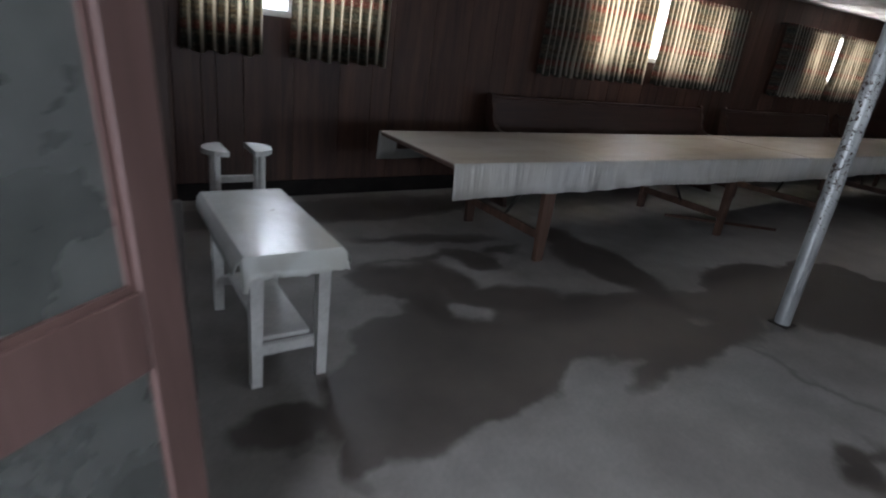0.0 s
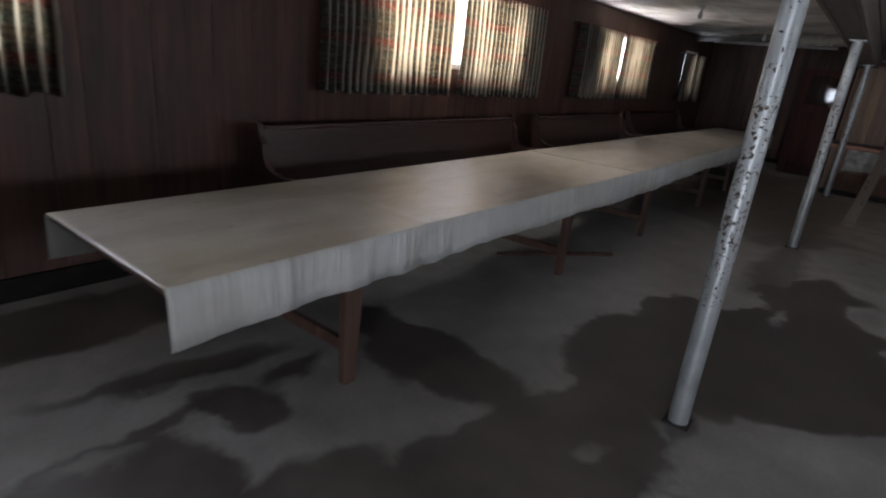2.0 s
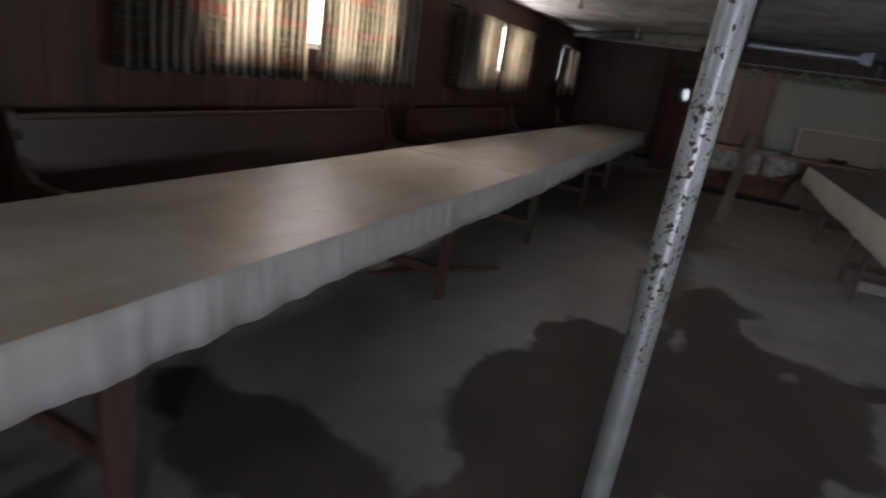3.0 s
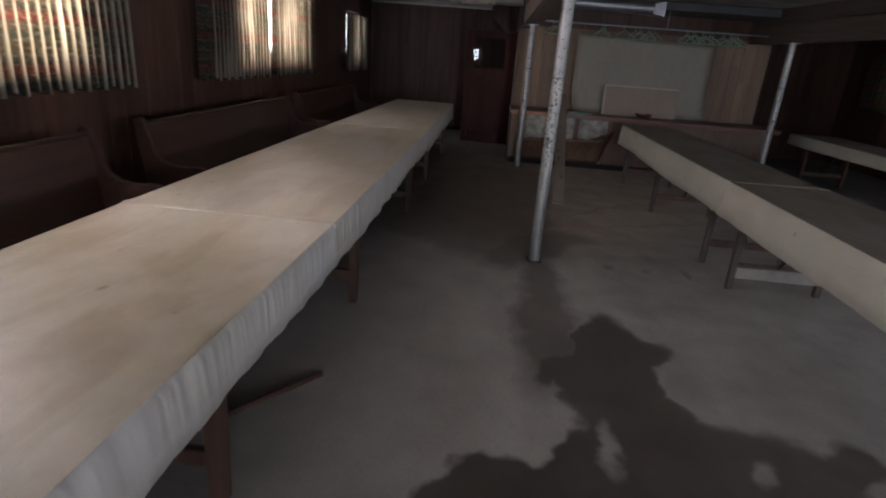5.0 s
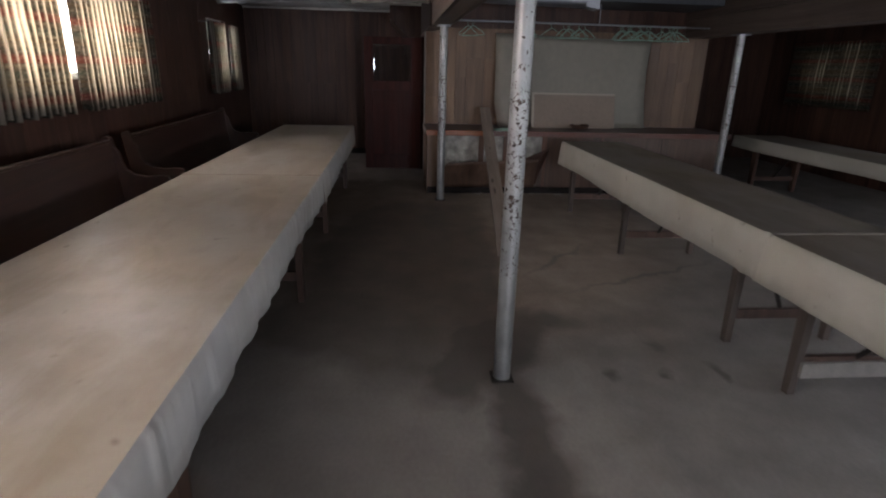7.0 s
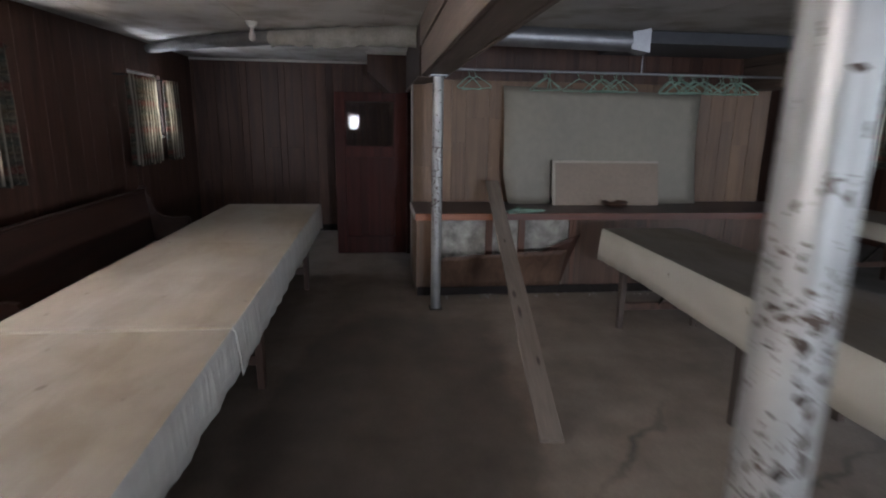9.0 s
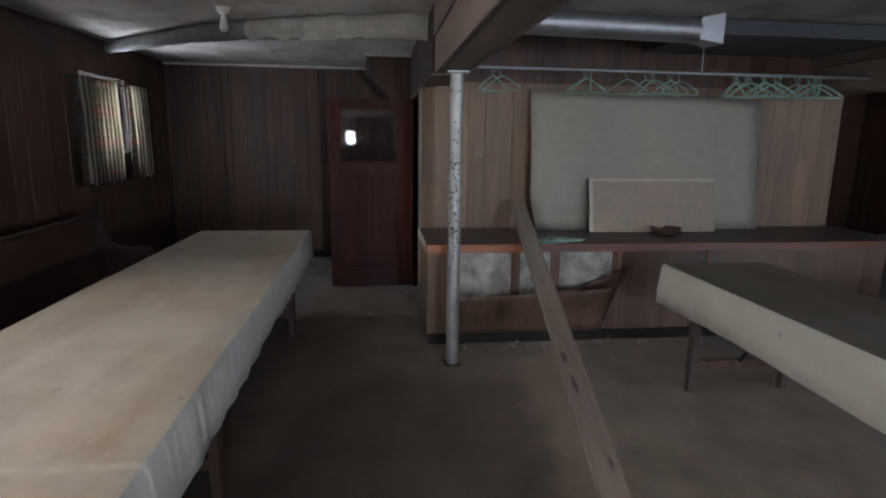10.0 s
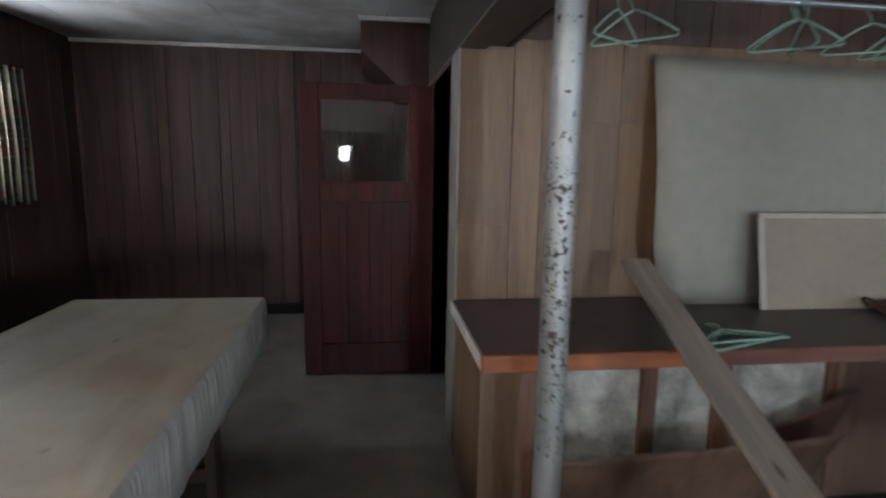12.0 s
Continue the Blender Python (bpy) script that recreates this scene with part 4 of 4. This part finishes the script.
# ---- serving counter ----
FRONT = 11.68
ctr = thing("serving_counter", "brown serving counter with a broken front panel showing pale backing", "counter", (FRONT, 0, 0))
part("worktop", boxed(-0.14, COUNTER_WALL - FRONT - 0.004, -2.35, 1.82, 0.825, 0.86, 0.003), COUNTER_TOP, ctr)
part("front_edge", boxed(-0.165, -0.141, 0.98, 1.83, 0.795, 0.862, 0.004), LIP_WOOD, ctr, "orange-brown varnished edge strip")
part("front_edge", boxed(-0.165, -0.141, -2.35, 0.979, 0.795, 0.862, 0.004), LIP_DARK, ctr, "dark red-brown edge strip")
part("end_panel", boxed(-0.02, COUNTER_WALL - FRONT - 0.004, 1.785, 1.805, 0.0, 0.824), PANEL_PALE, ctr, "pale panelled counter end")
part("end_edge", boxed(-0.14, COUNTER_WALL - FRONT - 0.006, 1.821, 1.832, 0.80, 0.858), TRIM, ctr)
part("carcass", boxed(0.10, 0.13, -2.3, 1.78, 0.0, 0.82), PANEL_BACK, ctr)
part("backing", boxed(0.031, 0.04, -0.2, 1.70, 0.05, 0.815), INSULATION, ctr, "water-stained white backing board")
for y in (1.60, 1.07, 0.735, 0.2):
    part("stud", boxed(0.003, 0.03, y - 0.035, y + 0.035, 0.02, 0.822, 0.002), STUD_WOOD, ctr)
part("kick_board", boxed(-0.03, -0.006, -2.3, 1.80, 0.0, 0.085, 0.003), BASE_MAT, ctr)
# front panel: whole at both ends, peeled off and leaning out between
rng = random.Random(4)
part("front_panel", boxed(-0.004, 0.002, 1.63, 1.784, 0.0, 0.815), PANEL_PALE, ctr)
right_piece = [(0.30, 0.0), (0.27, 0.35), (0.22, 0.52), (0.19, 0.70), (0.17, 0.815), (-0.6, 0.815), (-0.6, 0.0)]
part("front_panel", prism(bmesh.new(), right_piece, lambda u, v, w: (-0.004 + w, u, v), 0.006), VENEER, ctr)
bm = bmesh.new()
rows = []
for i in range(25):
    y = 1.60 - 1.28 * i / 24
    top = 0.445 + 0.05 * i / 24 + rng.uniform(-0.008, 0.008) - (0.06 if i == 0 else 0)
    rows.append([bm.verts.new((-0.032 - 0.17 * (k / 6) ** 1.5, y, 0.09 + (top - 0.09) * k / 6)) for k in range(7)])
for a, b in zip(rows, rows[1:]):
    for k in range(6):
        bm.faces.new((a[k], a[k + 1], b[k + 1], b[k]))
peeled = part("peeled_panel", bm, VENEER, ctr, "brown veneer panel peeled off and leaning out", smooth=True)
peeled.modifiers.new("thickness", "SOLIDIFY").thickness = 0.005
for y0, y1 in ((-1.45, -0.61), (-2.3, -1.46)):
    part("front_panel", boxed(-0.004, 0.002, y0, y1, 0.0, 0.815), VENEER, ctr)
part("batten", boxed(-0.014, -0.005, 0.17, 0.21, 0.086, 0.79, 0.002), STUD_WOOD, ctr)
part("batten", boxed(-0.014, -0.005, -0.62, -0.59, 0.086, 0.79, 0.002), STUD_WOOD, ctr)
# loose veneer curling off
bm = bmesh.new()
rows = [[bm.verts.new((-0.012 - 0.045 * (k / 8) ** 2, 0.80 - 0.5 * j / 6 - 0.02 * k, 0.12 + 0.30 * k / 8 + 0.035 * j * k / 8)) for j in range(7)] for k in range(9)]
for a, b in zip(rows, rows[1:]):
    for j in range(6):
        bm.faces.new((a[j], a[j + 1], b[j + 1], b[j]))
flap = part("loose_veneer", bm, PANEL, ctr, "dark veneer curling off the front", smooth=True)
flap.modifiers.new("thickness", "SOLIDIFY").thickness = 0.004

bm = bmesh.new()
rng = random.Random(31)
for k in range(46):
    x, y, r = FRONT - rng.uniform(0.04, 0.16), rng.uniform(-1.6, 1.7), rng.uniform(0.006, 0.026)
    loop = [(r * rng.uniform(0.5, 1.0) * math.cos(a), r * rng.uniform(0.5, 1.0) * math.sin(a)) for a in [math.tau * i / 6 for i in range(6)]]
    prism(bm, loop, lambda u, v, w: (x + u, y + v, w), rng.uniform(0.004, 0.012))
crumbs = tagged(part("plaster_crumbs", bm, INSULATION), "pale crumbs of plaster on the floor along the counter", "debris", kind="stuff")

# ---- things on and over the counter ----
def bent_sheet(name, label, y0, y1, z0, z1, lean, bow, material):
    """A thin sheet leaning on the wall, its sides bowing out in the middle."""
    bm = bmesh.new()
    n, m = 16, 14
    rows = []
    for j in range(m + 1):
        v = j / m
        row = []
        for i in range(n + 1):
            u = i / n
            edge = (2 * u - 1) ** 2
            x = -lean * (1 - v) - bow * edge * math.sin(math.pi * v) * 1.3 - 0.02 * (1 - v) * math.sin(3 * u)
            row.append(bm.verts.new((x, (y1 - y0) * u + 0.07 * math.sin(math.pi * v) * (1 - u) ** 2 - 0.07 * u * max(0.0, 0.25 - v) * 4, (z1 - z0) * v + 0.05 * v * u)))
        rows.append(row)
    for a, b in zip(rows, rows[1:]):
        for i in range(n):
            bm.faces.new((a[i], a[i + 1], b[i + 1], b[i]))
    ob = part(name, bm, material, None, smooth=True)
    ob.modifiers.new("thickness", "SOLIDIFY").thickness = 0.005
    ob.location = (COUNTER_WALL - 0.04, y0, z0)
    return tagged(ob, label, "board")


bent_sheet("white_board", "large warped white hardboard sheet leaning behind the counter", -1.40, 0.84, 0.862, 2.06, 0.12, 0.05, WHITE_SHEET)
tan = thing("tan_panel", "tan fibreboard panel with a pale edge leaning on the white sheet", "board", (12.05, 0.31, 0.862))
tan.rotation_euler = (0, radians(12), 0)
part("sheet", boxed(0, 0.012, -1.2, 0, 0.0, 0.475, 0.002), TAN_PANEL, tan)
part("edge_strip", boxed(-0.006, -0.0005, -1.2, 0, 0.46, 0.485, 0.001), TAN_EDGE, tan)
part("edge_strip", boxed(-0.006, -0.0005, -0.03, 0.004, 0.0, 0.459, 0.001), TAN_EDGE, tan)

bowl = part("bowl", turned(bmesh.new(), (0, 0, 0), [(0.07, 0), (0.11, 0.02), (0.135, 0.055), (0.13, 0.06), (0.10, 0.025)], 20), BOWL, None, smooth=True)
bowl.location = (11.95, -0.35, 0.861)
tagged(bowl, "shallow dark brown bowl on the counter", "bowl")

plank = part("plank", boxed(0, 3.32, -0.068, 0.068, -0.012, 0.012, 0.003), PLANK_WOOD)
lo, hi = Vector((8.95, 1.235, 0.013)), Vector((11.99, 0.99, 1.085))
d = (hi - lo).normalized()
side = Vector((0.05, 1, 0)) - d * d.dot(Vector((0.05, 1, 0)))
side.normalize()
plank.matrix_world = Matrix.Translation(lo) @ Matrix((d, side, d.cross(side))).transposed().to_4x4()
tagged(plank, "long raw wooden plank leaning on the counter edge", "plank")

rod = thing("clothes_rod", "long grey metal clothes rod hung above the counter", "rod", (11.72, 0, 2.21))
part("tube", tube(bmesh.new(), [(0, 1.50, 0), (0, -2.2, 0)], 0.012, 10), SILVER, rod, smooth=True)
for y in (-0.4, -1.95):
    part("hanger_strap", boxed(-0.008, 0.008, y - 0.004, y + 0.004, 0.011, CEIL - 2.23), SILVER, rod)


def hanger_mesh():
    bm = bmesh.new()
    hook = [(0.028 * math.cos(a), 0.028 * math.sin(a)) for a in [math.radians(200 - 25 * k) for k in range(11)]]
    pts = [(0, u, v - 0.016) for u, v in hook] + [(0, 0.004, -0.075)]
    tube(bm, pts, 0.0035, 6)
    loop = [(0, 0.0, -0.075), (0, 0.05, -0.095), (0, 0.13, -0.145), (0, 0.2, -0.195), (0, 0.205, -0.21), (0, 0.19, -0.217), (0, 0, -0.217), (0, -0.19, -0.217), (0, -0.205, -0.21), (0, -0.2, -0.195), (0, -0.13, -0.145), (0, -0.05, -0.095), (0, 0.0, -0.076)]
    tube(bm, loop, 0.0055, 6)
    return mesh_of("clothes_hanger", bm, GREEN_PLASTIC, True)


HANGER = hanger_mesh()
rng = random.Random(9)
for y, count in ((1.30, 1), (1.24, 1), (0.56, 2), (0.52, 1), (0.22, 1), (0.06, 1), (0.0, 2), (-0.14, 2), (-0.23, 1), (-0.70, 3), (-0.80, 4), (-0.95, 3), (-1.06, 3), (-1.25, 2), (-1.36, 4), (-1.44, 3)):
    for k in range(count):
        h = new("clothes_hanger", HANGER)
        h.matrix_basis = pose(11.72, y - 0.018 * k, 2.21 - 0.0005, rng.uniform(-3, 3), 0, rng.choice((-1, 1)) * rng.uniform(25, 70)) @ Matrix.Scale(0.8, 4)
        tagged(h, "pale green plastic clothes hanger on the rod", "hanger", "clothes hangers")
for k, (x, y, a) in enumerate(((11.76, 0.80, 20), (11.78, 0.76, 8))):
    h = new("clothes_hanger", HANGER)
    h.matrix_basis = pose(x, y, 0.869 + 0.012 * k, 0, 90, a)
    tagged(h, "pale green plastic clothes hanger lying on the counter", "hanger", "clothes hangers")

# ---- pipes, duct and lamp at the ceiling ----
duct = thing("metal_duct", "round silver sheet-metal duct with an open square end", "duct", (11.2, -0.1, 2.43))
part("duct_pipe", tube(bmesh.new(), [(0, 1.58, 0.02), (0, 0.08, 0.0)], 0.085, 20), SILVER, duct, smooth=True)
bm = bmesh.new()
rings(bm, [[(-0.075, 0.09, -0.07), (0.075, 0.09, -0.07), (0.075, 0.09, 0.07), (-0.075, 0.09, 0.07)], [(-0.11, -0.06, -0.1), (0.11, -0.06, -0.1), (0.11, -0.06, 0.1), (-0.11, -0.06, 0.1)]], closed_ends=False)
part("flared_end", bm, SILVER, duct).modifiers.new("thickness", "SOLIDIFY").thickness = 0.002
wrap = thing("wrapped_pipe", "white wrapped pipe with torn covering along the ceiling", "pipe", (11.6, 1.8, 2.495))
path = [(0.15, 0.0, 0.0), (0.25, 0.6, -0.01), (0.45, 1.1, 0.0), (0.9, 1.9, 0.01), (1.45, 2.5, 0.02), (2.0, 3.08, 0.03)]
rng = random.Random(21)
fine_path, radii = [], []
for k in range(41):
    q = k / 40 * (len(path) - 1)
    a, f = min(int(q), len(path) - 2), q - min(int(q), len(path) - 2)
    p0, p1 = Vector(path[a]), Vector(path[a + 1])
    fine_path.append(p0.lerp(p1, f) + Vector((0, 0, rng.uniform(-0.006, 0.006))))
    radii.append((0.1 - 0.04 * k / 40) * (1 + rng.uniform(-0.09, 0.07) - (0.12 if 13 < k < 17 else 0)))
part("covering", tube(bmesh.new(), fine_path[:20], radii[:20], 18), WRAP, wrap, smooth=True)
part("covering", tube(bmesh.new(), fine_path[19:], [0.9 * r for r in radii[19:]], 18), GREY_WRAP, wrap, "dusty grey part of the pipe", smooth=True)
for k in (6, 11):
    p = fine_path[k]
    strip = bmesh.new()
    rows = []
    for m in range(9):
        q = fine_path[k + m]
        hang = 0.03 + rng.uniform(-0.02, 0.035)
        rows.append([strip.verts.new((q.x - 0.07, q.y, q.z - 0.045)), strip.verts.new((q.x - 0.075, q.y, q.z - 0.05 - hang))])
    for a, b in zip(rows, rows[1:]):
        strip.faces.new((a[0], a[1], b[1], b[0]))
    part("torn_wrap", strip, WRAP, wrap, "ragged strip of torn wrapping").modifiers.new("thickness", "SOLIDIFY").thickness = 0.003
def lampholder(x, y, z):
    holder = thing("ceiling_lampholder", "white ceramic lampholder with a bare bulb on the ceiling", "lamp", (x, y, z), "ceiling lampholders")
    part("base", turned(bmesh.new(), (0, 0, -0.05), [(0.03, 0), (0.045, 0.02), (0.06, 0.052)], 18), CERAMIC, holder, smooth=True)
    part("bulb", turned(bmesh.new(), (0, 0, -0.17), [(0.008, 0), (0.025, 0.01), (0.031, 0.035), (0.026, 0.07), (0.014, 0.1), (0.014, 0.12)], 16), CERAMIC, holder, smooth=True)


for x, y in ((11.8, 3.3), (8.1, 3.47)):
    lampholder(x, y, CEIL - 0.012 * max(0.0, 13.5 - x))

# ---- wall planks ----
PLANKS = {}


def plank_mesh(w, h, material):
    key = (round(w, 3), round(h, 3), material.name)
    if key not in PLANKS:
        t, c = 0.011, 0.0025
        prof = [(0, 0), (w, 0), (w, t - c), (w - c, t), (c, t), (0, t - c)]
        PLANKS[key] = mesh_of("plank", prism(bmesh.new(), prof, lambda u, v, z: (u, v, z), h), material)
    return PLANKS[key]


def panelling(wall, m, length, spans, material, widths, seed, joints=0.0):
    """Upright planks along local x of m, faces to local +y; spans(x) gives the z ranges left open by windows."""
    rng = random.Random(seed)
    x = 0.0
    while x < length - 0.02:
        w = min(rng.choice(widths), length - x)
        if length - x - w < 0.03:
            w = length - x
        for z0, z1 in spans(x, x + w):
            cuts = [z0]
            if joints and rng.random() < joints:
                cuts.append(round(z0 + (z1 - z0) * rng.choice((0.3, 0.5, 0.7)), 2))
            cuts.append(z1)
            for a, b in zip(cuts, cuts[1:]):
                ob = new("plank", plank_mesh(w - 0.0015, b - a - 0.0015, material))
                ob.parent = wall
                ob.matrix_basis = m @ pose(x + 0.0015, 0, a + 0.0015)
        x += w


whole = lambda a, b: [(0.0, CEIL)]


def cut_panelling(wall, x0, x1, windows, sign, y):
    """Planks of the window walls, with seams at the window edges."""
    edges = sorted({x0, x1, *[e for w in windows for e in w[:2]]})
    for k, (a, b) in enumerate(zip(edges, edges[1:])):
        inside = [w for w in windows if w[0] <= (a + b) / 2 <= w[1]]
        z0, z1 = inside[0][2:] if inside else (0, 0)
        sp = (lambda p, q: [(0.0, z0), (z1, CEIL)]) if inside else whole
        m = pose(b, y, 0, 0, 0, 180) if sign > 0 else pose(a, y, 0)
        panelling(wall, m, b - a, sp, PANEL, (0.203, 0.305, 0.406), 70 + k)


cut_panelling(wall_north, -0.70, EAST, [(a, b, SILL, HEAD) for a, b in WINDOWS_N], 1, NORTH + 0.012)
cut_panelling(wall_south, WEST, EAST, WINDOWS_S_AND_ADDED, -1, SOUTH - 0.012)
panelling(wall_east, pose(EAST + 0.012, 1.8, 0, 0, 0, 90), NORTH - 1.8, whole, PANEL, (0.10, 0.152, 0.203, 0.254), 81, 0.35)
panelling(wall_east, pose(EAST + 0.012, SOUTH, 0, 0, 0, 90), 2.9, whole, PANEL, (0.203, 0.305), 82)
panelling(wall_counter, pose(COUNTER_WALL + 0.012, -2.27, 0, 0, 0, 90), 4.07, lambda a, b: [(0.86, 2.16)], PANEL_PALE, (0.152, 0.203, 0.254), 83, 0.6)
panelling(wall_counter, pose(COUNTER_WALL + 0.012, -2.27, 0, 0, 0, 90), 4.07, lambda a, b: [(2.16, CEIL)], PANEL, (0.152, 0.203, 0.254), 89)
panelling(wall_side, pose(EAST, 1.80, 0, 0, 0, 180), EAST - 13.53, lambda a, b: [(0.0, 2.1)], PANEL, (0.152, 0.203), 84)
panelling(wall_side, pose(12.60, 1.792, 0, 0, 0, 180), 0.24, lambda a, b: [(0.0, 2.1)], PANEL_PALE, (0.12,), 85)
panelling(bulkhead, pose(EAST, 1.802, 2.12, 0, 0, 180), EAST - 11.42, lambda a, b: [(0.0, CEIL - 2.12)], PANEL, (0.203, 0.305), 86)
panelling(wall_closet, pose(-0.70, 3.35, 0, 0, 0, 180), 1.04, whole, PANEL, (0.203, 0.254), 87)
panelling(wall_closet, pose(-0.70, NORTH, 0, 0, 0, -90), NORTH - 3.36, whole, PANEL, (0.203, 0.254), 88)
